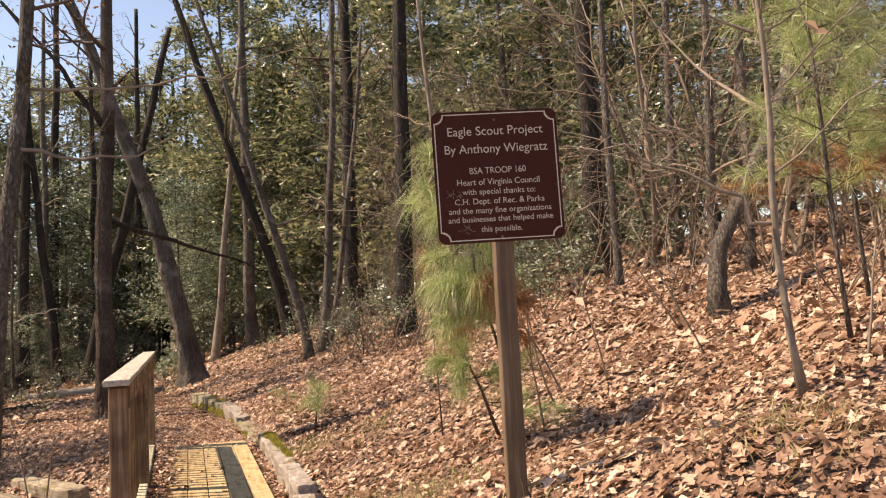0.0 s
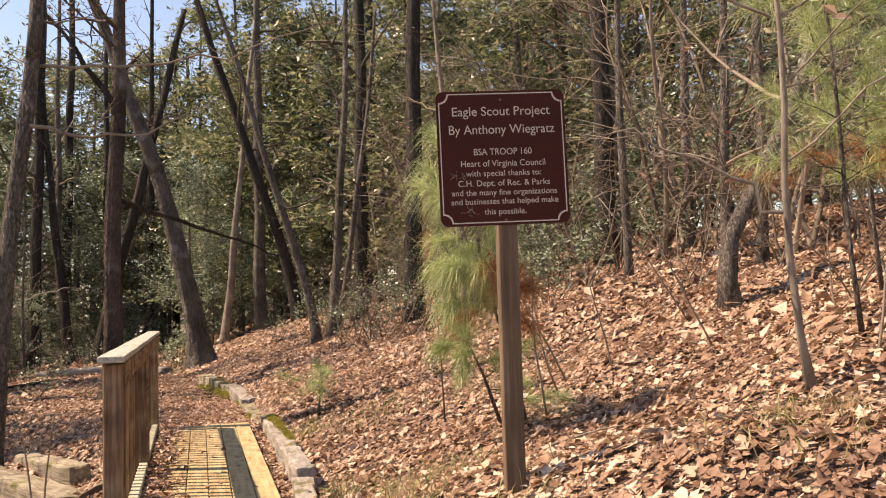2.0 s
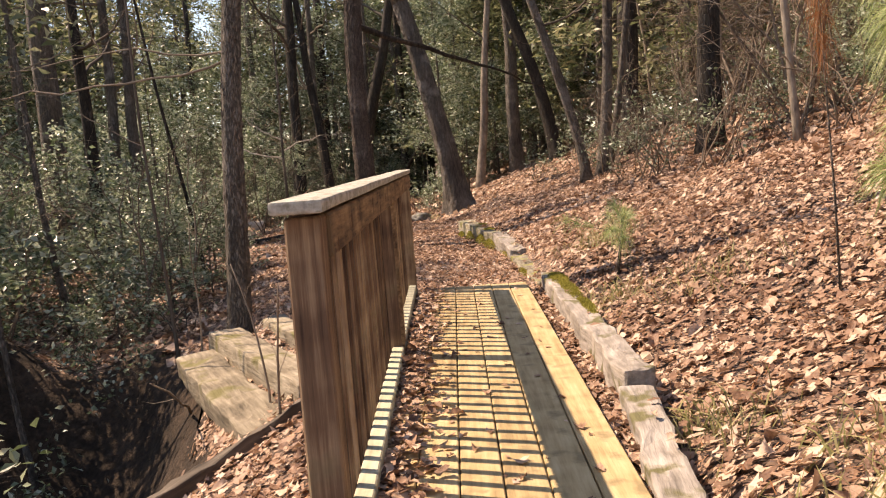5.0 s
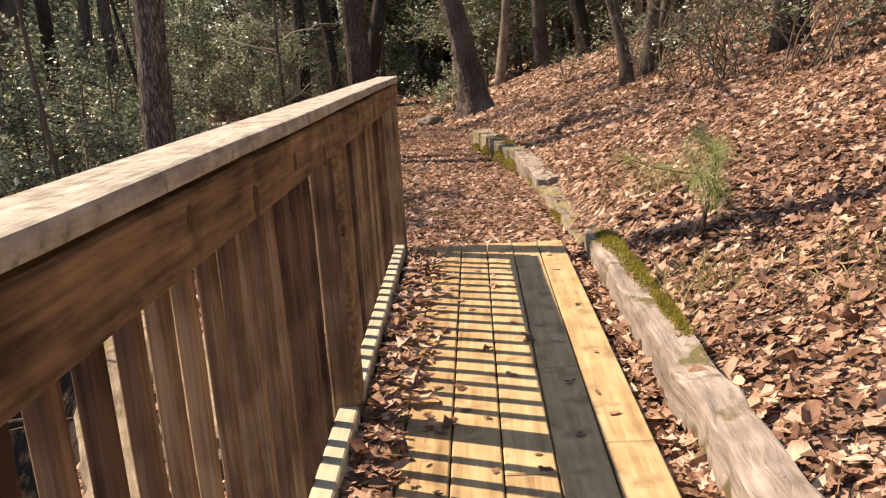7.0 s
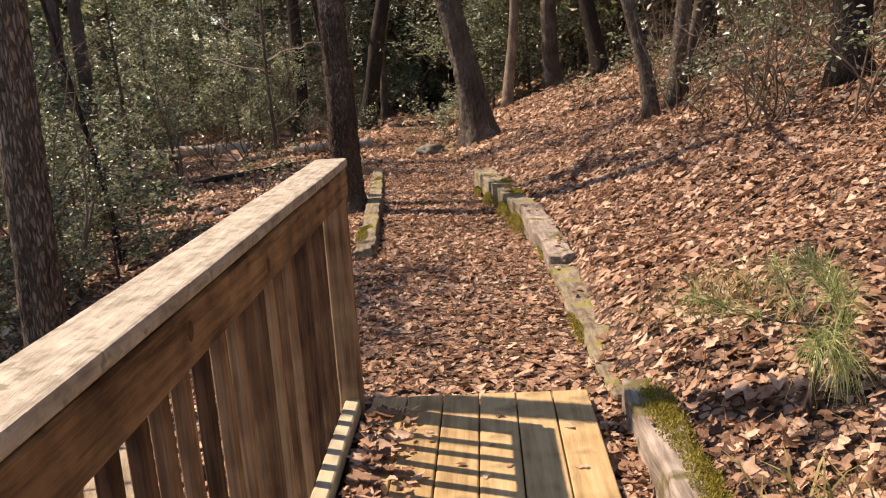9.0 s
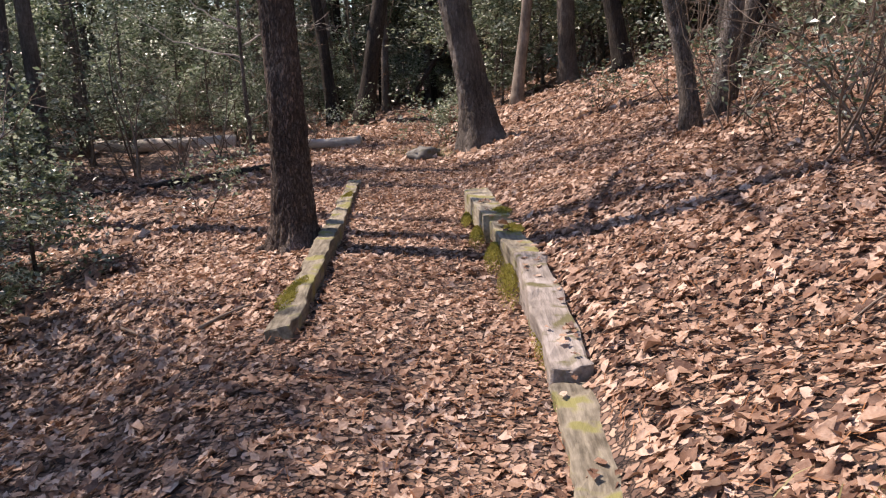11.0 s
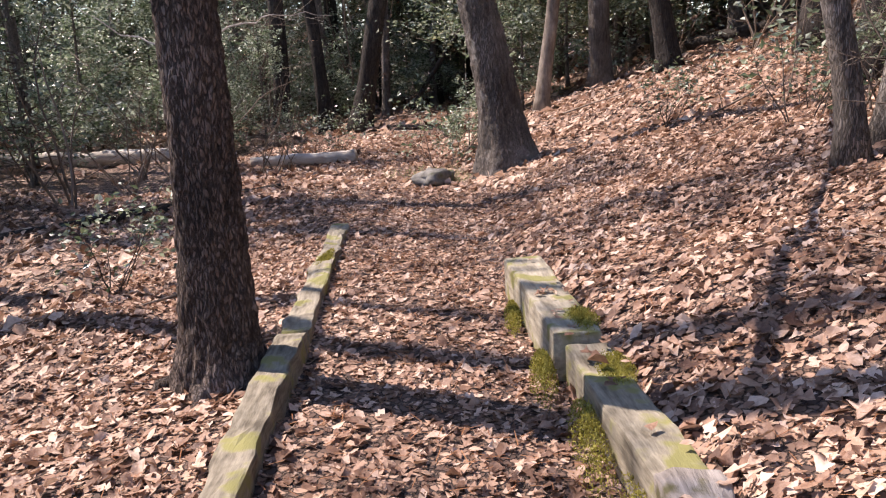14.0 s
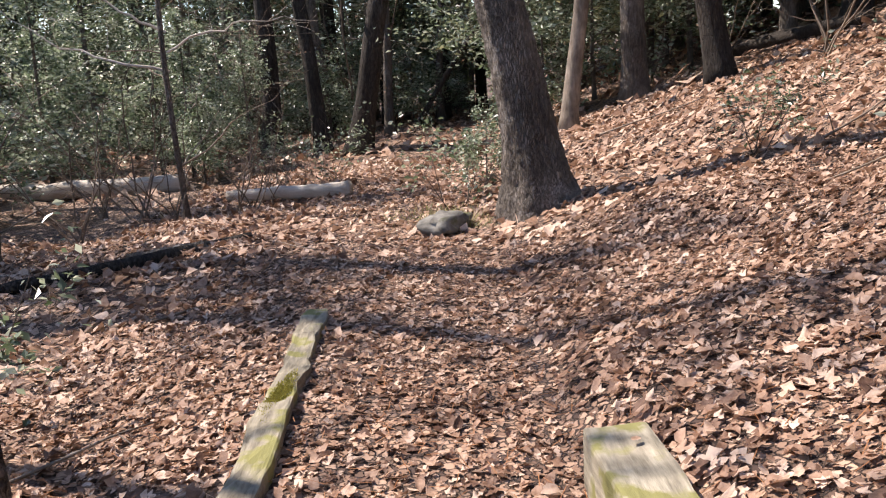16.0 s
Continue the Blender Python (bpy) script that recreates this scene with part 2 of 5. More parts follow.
M_SIGN_CREAM = material("cream_sign_paint", [(0.5, 0.42, 0.34), (0.62, 0.54, 0.45)], 30, rough=0.5, bump=0.0)
M_SCRATCH = material("pale_scratches", [(0.3, 0.24, 0.2), (0.4, 0.33, 0.28)], 30, rough=0.7, bump=0.0)
M_STEEL = material("dull_bolt_steel", [(0.12, 0.08, 0.07), (0.2, 0.15, 0.13)], 30, rough=0.5, bump=0.0)

# ---- ground shape ----
RIGHT_EDGE = [(-5, 0.45), (3.5, 0.52), (5.6, 0.7), (8.75, 0.68), (12.8, 0.49), (13.8, 0.31), (15.3, 0.09), (17.5, -0.1), (20, -0.35), (22, -0.9), (60, -1.0)]
LEFT_EDGE = [(8.75, -0.45), (12, -0.72), (14.1, -0.95), (17.4, -1.4), (20, -1.9), (24, -2.3), (60, -2.0)]
PATH_Z = [(3.0, -0.05), (4.1, -0.06), (5.0, -0.2), (8.0, -0.2), (8.8, -0.03), (9.6, -0.07), (12.0, -0.145), (13.8, -0.18), (15.3, -0.2), (17.4, -0.24), (20, -0.3), (24, -0.42), (40, -0.4)]
LEFT_FALL = [(0, 0.1), (4, 0.28), (10, 0.26), (14, 0.1), (20, 0.08), (60, 0.06)]


def table(tab, y):
    return np.interp(y, [a for a, _ in tab], [b for _, b in tab])


def ground_z(x, y, rough=True):
    """Height of the forest floor: path, hillside rising on one side, gully on the other."""
    x, y = np.asarray(x, float), np.asarray(y, float)
    xr, xl, z = table(RIGHT_EDGE, y), table(LEFT_EDGE, y), table(PATH_Z, y).copy()
    d = np.maximum(x - xr - 0.15 * np.clip((16 - y) / 0.7, 0, 1) * np.clip((y - 5.5) / 5, 0.45, 1), 0)
    step = 0.1 * np.clip((17.5 - y) / 2.5, 0, 1) * np.clip(d / 0.1, 0, 1)
    z = z + step + 0.29 * np.minimum(d, 8) + 0.13 * np.clip(d - 8, 0, 12) + 0.03 * np.clip(d - 20, 0, 60)
    e = np.maximum(xl - x, 0)
    z = z - table(LEFT_FALL, y) * np.minimum(e, 3.2)
    pit = np.clip(1.25 - np.sqrt(((x + 3.3) / 1.45) ** 2 + ((y - 7.7) / 1.75) ** 2), 0, 1)
    near = np.clip(1.2 - np.sqrt(((x + 2.15) / 0.8) ** 2 + ((y - 6.5) / 1.0) ** 2), 0, 1)
    z = z - 0.7 * near * near * (3 - 2 * near)
    z = z - 1.25 * pit * pit * (3 - 2 * pit) + 0.5 * np.exp(-((x + 4.5) / 0.9) ** 2 - ((y - 9.7) / 0.8) ** 2)
    if rough:
        k = np.clip((np.abs(x - (xr + xl) / 2) - 0.5) / 1.5, 0.12, 1)
        z = z + k * 0.035 * (np.sin(2.1 * x + 1.3 * y) + np.sin(1.2 * x - 2.7 * y + 1) + 0.6 * np.sin(4.3 * x + 3.1 * y + 2))
    return z


def gz(x, y):
    return float(ground_z(x, y))


# ---- mesh helpers ----
def mesh_object(name, verts, faces, mat, parent=None, label="", smooth=False):
    me = bpy.data.meshes.new(name)
    me.from_pydata(verts, [], faces)
    me.materials.append(mat)
    if smooth:
        me.polygons.foreach_set("use_smooth", np.ones(len(me.polygons), bool))
    me.update()
    ob = new(name, me)
    if parent:
        ob.parent = parent
    if label:
        tagged(ob, label)
    return ob


def part(name, bm, mat, parent=None, label="", smooth=False):
    me = bpy.data.meshes.new(name)
    bm.to_mesh(me)
    bm.free()
    me.materials.append(mat)
    if smooth:
        me.polygons.foreach_set("use_smooth", np.ones(len(me.polygons), bool))
    ob = new(name, me)
    if parent:
        ob.parent = parent
    if label:
        tagged(ob, label)
    return ob


def empty(name, m, label, category, group="", kind=""):
    ob = new(name)
    ob.matrix_world = m
    return tagged(ob, label, category, group, kind)


def board_bm(size, bevel=0.004, wobble=0.0, cuts=1, seed=0, axis=1):
    """A sawn board centred on its origin, edges broken, worn by a little wobble along its length."""
    bm = bmesh.new()
    bmesh.ops.create_cube(bm, size=1)
    for v in bm.verts:
        v.co = Vector(v.co[i] * size[i] for i in range(3))
    if cuts > 1:
        edges = [e for e in bm.edges if abs((e.verts[0].co - e.verts[1].co)[axis]) > 1e-6]
        bmesh.ops.subdivide_edges(bm, edges=edges, cuts=cuts, use_grid_fill=True)
    if bevel:
        sharp = [e for e in bm.edges if len(e.link_faces) == 2 and e.calc_face_angle(0) > 0.6]
        bmesh.ops.bevel(bm, geom=sharp, offset=bevel, segments=2 if bevel > 0.006 else 1, affect="EDGES", profile=0.6)
    if wobble:
        for v in bm.verts:
            v.co += wobble * noise.noise_vector(v.co * 5 + Vector((seed * 7.1, seed * 3.3, 0)))
    bmesh.ops.recalc_face_normals(bm, faces=bm.faces)
    return bm


class Tubes:
    """Collects tapering tubes into one vertex and face list."""

    def __init__(self):
        self.v, self.f = [], []

    def add(self, pts, radii, segs=6, ridge=0.0, seed=0.0, cap=True):
        base = len(self.v)
        pts = [Vector(p) for p in pts]
        side = Vector((1, 0, 0))
        for i, (p, r) in enumerate(zip(pts, radii)):
            along = (pts[min(i + 1, len(pts) - 1)] - pts[max(i - 1, 0)]).normalized()
            side = (side - along * side.dot(along))
            side = side.normalized() if side.length > 1e-4 else along.orthogonal().normalized()
            other = along.cross(side)
            for k in range(segs):
                a = 2 * math.pi * k / segs
                rr = r
                if ridge:
                    n1 = noise.noise(Vector((math.cos(a) * 4.5 + seed, math.sin(a) * 4.5, p.z * 0.9)))
                    n2 = noise.noise(Vector((math.cos(a) * 1.3 + seed, math.sin(a) * 1.3, p.z * 0.7 + 9)))
                    rr = r * (1 + ridge * (0.7 * n1 + 0.8 * n2))
                self.v.append(p + rr * (math.cos(a) * side + math.sin(a) * other))
        for i in range(len(pts) - 1):
            for k in range(segs):
                a, b = base + i * segs + k, base + i * segs + (k + 1) % segs
                self.f.append((a, b, b + segs, a + segs))
        if cap and segs > 2:
            self.f.append(tuple(base + (len(pts) - 1) * segs + k for k in range(segs)))
            self.f.append(tuple(base + k for k in reversed(range(segs))))

    def make(self, name, mat, parent=None, label="", smooth=True):
        return mesh_object(name, [tuple(v) for v in self.v], self.f, mat, parent, label, smooth)


def wander(start, way, length, n, bend, rng, lift=0.0):
    """A crooked line of n+1 points."""
    pts, d = [Vector(start)], Vector(way).normalized()
    for _ in range(n):
        d = (d + Vector((rng.gauss(0, bend), rng.gauss(0, bend), rng.gauss(0, bend) + lift))).normalized()
        pts.append(pts[-1] + d * (length / n))
    return pts


def along_line(pts, k):
    s = k * (len(pts) - 1)
    i = min(int(s), len(pts) - 2)
    return pts[i].lerp(pts[i + 1], s - i), (pts[i + 1] - pts[i]).normalized()


def branch_out(tubes, pts, radius, rng, depth, count, length, tips, spread=1.0, lift=0.06, first=0.3):
    """Side branches along a line, and theirs in turn; the ends are collected in tips."""
    for _ in range(count):
        k = rng.uniform(first, 1.0)
        p, d = along_line(pts, k)
        out = d.orthogonal().normalized()
        out.rotate(Matrix.Rotation(rng.uniform(0, 6.283), 3, d))
        way = d * rng.uniform(0.25, 0.8) + out * spread
        ln = length * rng.uniform(0.5, 1.15) * (1.15 - 0.5 * k)
        n = 5 if depth > 0 else 3
        line = wander(p, way, ln, n, 0.16, rng, lift)
        r0 = radius * rng.uniform(0.35, 0.6) * (1.1 - 0.6 * k)
        r0 = max(r0, 0.0022)
        tubes.add(line, [r0 * (1 - 0.8 * i / n) for i in range(n + 1)], 5 if r0 > 0.012 else 3, cap=False)
        tips.append((line[-1], (line[-1] - line[-2]).normalized()))
        tips.append((line[n // 2 + 1], (line[-1] - line[-2]).normalized()))
        if depth > 0:
            branch_out(tubes, line, r0, rng, depth - 1, max(2, count // 2), ln * 0.55, tips, spread, lift)


def leaf_quads(places, size, rng, per_place, scatter, flat=0.5, single=False):
    """Small folded leaves round the given places, as vertex and face lists."""
    n = len(places) * per_place
    c = np.repeat(np.array([tuple(p) for p in places]), per_place, axis=0) + rng.normal(0, scatter, (n, 3))
    d = rng.normal(0, 1, (n, 3))
    d[:, 2] *= flat
    d /= np.linalg.norm(d, axis=1, keepdims=True)
    up = rng.normal(0, 0.85, (n, 3)) + np.array([0, 0, 1.0])
    s = np.cross(d, up)
    s /= np.linalg.norm(s, axis=1, keepdims=True)
    nrm = np.cross(s, d)
    ln = size * rng.uniform(0.6, 1.3, (n, 1))
    w = ln * 0.27
    v = np.stack([c, c + d * ln * 0.5 + s * w + nrm * ln * 0.1, c + d * ln, c + d * ln * 0.5 - s * w + nrm * ln * 0.1], axis=1).reshape(-1, 3)
    if single:
        v = v.reshape(-1, 4, 3)[:, [0, 1, 2]].reshape(-1, 3)
        return v, np.arange(n * 3).reshape(-1, 3)
    i = np.arange(n)[:, None] * 4
    f = np.concatenate([np.concatenate([i, i + 1, i + 2], 1), np.concatenate([i, i + 2, i + 3], 1)])
    return v, f


# ---- ground ----
def spaced(fine, lo, hi, far):
    mid = np.arange(lo, hi + 1e-6, fine)
    grow = np.cumsum(fine * 1.25 ** np.arange(1, 40))
    grow = grow[grow < far]
    return np.concatenate([(lo - grow)[::-1], mid, hi + grow])


GX, GY = spaced(0.16, -7, 9, 400), spaced(0.18, -3, 26, 400)
gx, gy = np.meshgrid(GX, GY)
gverts = np.stack([gx.ravel(), gy.ravel(), ground_z(gx, gy).ravel()], 1)
nx, ny = len(GX), len(GY)
ii, jj = np.meshgrid(np.arange(nx - 1), np.arange(ny - 1))
q = (jj * nx + ii).ravel()
ground = mesh_object("ground", gverts, np.stack([q, q + 1, q + nx + 1, q + nx], 1), M_SOIL, smooth=True)
# soil sheet over the pit and bank, its dark colour standing in for shade
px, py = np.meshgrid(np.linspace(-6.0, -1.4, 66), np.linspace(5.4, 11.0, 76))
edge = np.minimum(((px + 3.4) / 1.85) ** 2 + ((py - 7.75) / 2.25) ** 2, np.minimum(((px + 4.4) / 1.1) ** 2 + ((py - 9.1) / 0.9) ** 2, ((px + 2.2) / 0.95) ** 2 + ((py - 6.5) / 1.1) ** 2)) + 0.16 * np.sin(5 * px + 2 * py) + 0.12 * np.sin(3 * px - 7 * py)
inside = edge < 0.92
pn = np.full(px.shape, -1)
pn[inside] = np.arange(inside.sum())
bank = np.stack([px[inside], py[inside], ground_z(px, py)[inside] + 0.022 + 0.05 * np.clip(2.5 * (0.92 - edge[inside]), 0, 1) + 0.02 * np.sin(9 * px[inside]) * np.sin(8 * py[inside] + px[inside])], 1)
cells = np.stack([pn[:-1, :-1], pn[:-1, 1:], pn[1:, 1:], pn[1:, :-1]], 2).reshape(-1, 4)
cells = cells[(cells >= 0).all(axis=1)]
tagged(mesh_object("gully_soil", bank, cells, M_GULLY, smooth=True), "damp bare soil of the eroded gully, shade painted into its dark colour", "soil", kind="structure")
tagged(ground, "brown forest floor soil under fallen leaves", "ground", kind="structure")


# ---- leaf litter ----
def leaf_templates():
    """Fallen leaves as rows of left edge, midrib and right edge: three lobed oak shapes, then three plain ovals."""
    shapes = []
    lobed = ((0.2, 0.34), (0.36, 0.15), (0.58, 0.44), (0.8, 0.2))
    for curl, cup, wide in ((0.45, 0.22, 0.95), (-0.4, 0.28, 0.78), (0.8, -0.25, 0.85)):
        shapes.append(([(a, b * wide) for a, b in lobed], curl, cup))
    for curl, cup, wide in ((0.9, 0.15, 0.26), (-0.75, 0.28, 0.31), (1.5, -0.22, 0.34)):
        shapes.append(([(0.28, wide), (0.68, wide * 0.9)], curl, cup))
    for curl, cup, wide in ((0.8, 0.1, 0.3), (-0.7, 0.25, 0.34), (1.2, -0.2, 0.36)):
        shapes.append(([(0.45, wide)], curl, cup))
    made = []
    shape_rng = random.Random(14)
    for rows, curl, cup in shapes:
        def lift(a, b):
            return curl * b * b * 1.5 + cup * (a - 0.5) ** 2
        v = [(-0.5, 0, lift(0, 0))]
        for a, b in rows:
            bl, br = b * shape_rng.uniform(0.55, 1.3), b * shape_rng.uniform(0.55, 1.3)
            al, ar = a + shape_rng.uniform(-0.1, 0.1), a + shape_rng.uniform(-0.1, 0.1)
            v += [(al - 0.5, -bl, lift(a, bl) + shape_rng.uniform(-0.05, 0.07)), (a - 0.5 + 0.05, shape_rng.uniform(-0.03, 0.03), lift(a, 0) - 0.02), (ar - 0.5, br, lift(a, br) + shape_rng.uniform(-0.05, 0.07))]
        v.append((0.5, 0, lift(1, 0)))
        f = [(0, 1, 2), (0, 2, 3)]
        for i in range(len(rows) - 1):
            p, n = 1 + 3 * i, 4 + 3 * i
            f += [(p, n, n + 1, p + 1), (p + 1, n + 1, n + 2, p + 2)]
        p, e = 1 + 3 * (len(rows) - 1), len(v) - 1
        f += [(p, e, p + 1), (p + 1, e, p + 2)]
        made.append((np.array(v), f))
    return made


LEAVES = leaf_templates()


def scatter_leaves(name, xs, ys, zs, slopes, rng, size, tilt, label, plain=0.4, far=False):
    n = len(xs)
    kind = np.where(rng.random(n) < plain, rng.integers(*((6, 9) if far else (3, 6)), n), rng.integers(0, 3, n))
    verts, tris = [], []
    base = 0
    for k, (v, f) in enumerate(LEAVES):
        w = np.where(kind == k)[0]
        m = len(w)
        if not m:
            continue
        sc = (size[w] if isinstance(size, np.ndarray) else size) * np.clip(rng.lognormal(0, 0.36, m), 0.42, 1.9)
        yaw, roll, pit = rng.uniform(0, 6.283, m), rng.normal(0, tilt, m), rng.normal(0, tilt, m)
        fold = rng.uniform(0.2, 1.7, m)
        p = v[None] * sc[:, None, None]
        p[:, :, 2] *= fold[:, None]
        cr, sr = np.cos(roll)[:, None], np.sin(roll)[:, None]
        y1, z1 = p[:, :, 1] * cr - p[:, :, 2] * sr, p[:, :, 1] * sr + p[:, :, 2] * cr
        cp, sp = np.cos(pit)[:, None], np.sin(pit)[:, None]
        x2, z2 = p[:, :, 0] * cp + z1 * sp, -p[:, :, 0] * sp + z1 * cp
        cy, sy = np.cos(yaw)[:, None], np.sin(yaw)[:, None]
        X, Y = x2 * cy - y1 * sy, x2 * sy + y1 * cy
        Z = z2 + X * slopes[0][w][:, None] + Y * slopes[1][w][:, None]
        lift = np.maximum(0, -(z2.min(axis=1))) * 0.5
        pos = np.stack([X + xs[w][:, None], Y + ys[w][:, None], Z + (zs[w] + lift)[:, None]], 2).reshape(-1, 3)
        verts.append(pos)
        nv = len(v)
        for face in f:
            idx = base + np.arange(m)[:, None] * nv
            if len(face) == 3:
                tris.append(idx + np.array(face))
            else:
                a, b, c, d = face
                tris.append(idx + np.array((a, b, c)))
                tris.append(idx + np.array((a, c, d)))
        base += m * nv
    ob = mesh_object(name, np.concatenate(verts), np.concatenate(tris), M_LITTER, smooth=True)
    return tagged(ob, label, "fallen leaves", kind="stuff")


rng = np.random.default_rng(5)


def slopes_at(x, y):
    h = 0.12
    return ((ground_z(x + h, y) - ground_z(x - h, y)) / (2 * h), (ground_z(x, y + h) - ground_z(x, y - h)) / (2 * h))


def litter(name, x0, x1, y0, y1, count, size, label, tilt=0.3, plain=0.4, far=False, fade=0.0, outside=None):
    x, y = rng.uniform(x0, x1, count), rng.uniform(y0, y1, count)
    deck = (x > -0.45) & (x < 0.6) & (y > 4.1) & (y < 8.76)
    pit = ((x + 3.4) / 1.7) ** 2 + ((y - 7.75) / 2.1) ** 2 < 1
    pit |= ((x + 2.2) / 0.85) ** 2 + ((y - 6.5) / 1.0) ** 2 < 1
    keep = ~deck & ~(pit & (rng.random(count) < 0.93))
    if outside:
        keep &= ~((x > outside[0]) & (x < outside[1]) & (y > outside[2]))
    if fade:
        inner = np.minimum(np.minimum(x - x0, x1 - x), np.minimum(y - y0, y1 - y)) / fade
        keep &= rng.random(count) < inner
    x, y = x[keep], y[keep]
    sx, sy = slopes_at(x, y)
    sx, sy = np.clip(sx, -0.6, 0.6), np.clip(sy, -0.6, 0.6)
    on_path = (x < table(RIGHT_EDGE, y) + 0.02) & (x > table(LEFT_EDGE, y) - 0.1)
    z = ground_z(x, y) + np.where(on_path, rng.uniform(0.001, 0.012, len(x)), rng.uniform(0.002, 0.03, len(x)))
    size = size * np.where(on_path, 0.85, 1.0)
    return scatter_leaves(name, x, y, z, (sx, sy), rng, size, tilt, label, plain, far)


THICK = "thick litter of tan and brown fallen oak leaves"
litter("leaf_litter", -2.4, 3.6, 0.2, 11, 46000, 0.049, THICK, 0.27, 0.34)
litter("leaf_litter", -2.8, 3.4, 11, 19, 41000, 0.049, THICK, 0.27, 0.34)
litter("leaf_litter", 3.4, 6.2, 1, 9, 16000, 0.055, "broad tan oak leaves over the sunny hillside", 0.24, 0.4)
litter("leaf_litter", 3.2, 6.2, 9, 19, 17000, 0.072, "tan fallen leaves higher on the hillside", 0.3, 1.0, True)
litter("leaf_litter", 6.0, 9.5, 1, 20, 12000, 0.095, "tan fallen leaves near the hill's brow", 0.3, 1.0, True)
litter("leaf_litter", -5, 6, 19, 27, 20000, 0.085, "tan fallen leaves on the wood's floor further on", 0.3, 1.0, True)
litter("leaf_litter", -8, -2.5, 8, 22, 15000, 0.085, "brown fallen leaves under the evergreens", 0.3, 1.0, True)
litter("leaf_litter", -14, 16, 23, 48, 12000, 0.2, "far fallen leaves between the trees", 0.3, 1.0, True, 4)
litter("leaf_litter", -11, 12, -9, 14, 26000, 0.11, "scattered fallen leaves around the glade", 0.3, 1.0, True, 5, (-2.3, 3.5, 0.6))

# fallen pine needles and leaf crumbs between the leaves
n = 9000
nx_, ny_ = rng.uniform(-2.2, 3.2, n), rng.uniform(1.0, 18, n)
off = (nx_ < -0.45) | (nx_ > 0.6) | (ny_ < 4.1) | (ny_ > 8.76)
nx_, ny_ = nx_[off], ny_[off]
turn, long_ = rng.uniform(0, 6.283, len(nx_)), rng.uniform(0.03, 0.1, len(nx_))
na = np.stack([nx_, ny_, ground_z(nx_, ny_) + rng.uniform(0.015, 0.045, len(nx_))], 1)
nd = np.stack([np.cos(turn), np.sin(turn), rng.normal(0, 0.15, len(nx_))], 1) * long_[:, None]
nw = np.stack([-np.sin(turn), np.cos(turn), np.zeros(len(nx_))], 1) * 0.0016
nb = na + nd
nb[:, 2] = ground_z(nb[:, 0], nb[:, 1]) + rng.uniform(0.015, 0.045, len(nx_))
crumbs = np.stack([na - nw, na + nw, nb + nw, nb - nw], 1).reshape(-1, 3)
tagged(mesh_object("needle_litter", crumbs, np.arange(len(crumbs)).reshape(-1, 4), M_NEEDLE_DEAD), "rusty fallen pine needles strewn among the leaves", "fallen needles", kind="stuff")

# leaves blown against the railing on the deck
n = 1500
lx = -0.25 + np.abs(rng.normal(0, 0.085, n))
ly = rng.uniform(4.2, 8.6, n)
ok = lx < 0.5
lx, ly = lx[ok], ly[ok]
scatter_leaves("deck_leaves", lx, ly, np.full(len(lx), 0.003) + rng.uniform(0, 0.02, len(lx)) * (lx < 0), (np.zeros(len(lx)), np.zeros(len(lx))), rng, 0.046, 0.2, "brown leaves blown against the railing on the deck")

# single leaves strewn over the boards
n = 90
scatter_leaves("deck_leaves", rng.uniform(-0.1, 0.52, n), rng.uniform(4.2, 8.6, n), np.full(n, 0.004), (np.zeros(n), np.zeros(n)), rng, 0.036, 0.12, "single dry leaves strewn over the deck boards")

# leaves filling the gap between deck and timber
n = 2600
gy_ = rng.uniform(4.2, 8.72, n)
gx_ = rng.uniform(0.585, 0.69, n)
scatter_leaves("gap_leaves", gx_, gy_, rng.uniform(-0.13, -0.03, n), (np.zeros(n), np.zeros(n)), rng, 0.043, 0.25, "brown leaves filling the gap beside the deck")

# ---- footbridge ----
bridge = empty("footbridge", pose(0, 0, 0), "low wooden footbridge with one slatted railing, yellowish deck boards", "footbridge")
rnd = random.Random(3)
BOARD = 0.134
for i in range(6):
    x = -0.255 + 0.139 * i + BOARD / 2
    cut = (6.7, 5.9, 7.3, 6.2, 6.9, 6.35)[i]
    for a, b in ((4.13, cut - 0.002), (cut + 0.002, 8.745)):
        ob = part("deck_board", board_bm((BOARD, b - a, 0.036), 0.004, 0.0012, 5, i + a), M_DECK, bridge)
        ob.location = (x, (a + b) / 2, -0.018 + rnd.uniform(-0.0015, 0.0015))
for x in (-0.2, 0.16, 0.5):
    part("joist", board_bm((0.045, 4.5, 0.16), 0.003), M_RAIL_LONG, bridge).location = (x, 6.44, -0.117)
for y in (4.1, 8.3):
    ob = part("bearer", board_bm((0.86, 0.05, 0.12), 0.004, axis=0), M_RAIL_LONG, bridge)
    ob.location = (0.15, y, -0.1 if y < 5 else -0.14)


def rail_x(y):
    return -0.06 * (y - 4.1) / 4.5


def rail_part(name, size, x, y, z, mat, label="", seed=0, wob=0.002, cuts=8, axis=1, bevel=0.005):
    ob = part(name, board_bm(size, bevel, wob, cuts, seed, axis), mat, bridge, label)
    ob.location = (x + rail_x(y), y, z)
    ob.rotation_euler = (0, 0, 0.0133)
    return ob


rail_part("edge_beam", (0.09, 4.62, 0.14), -0.3, 6.44, -0.077, M_RAIL_LONG, seed=1)
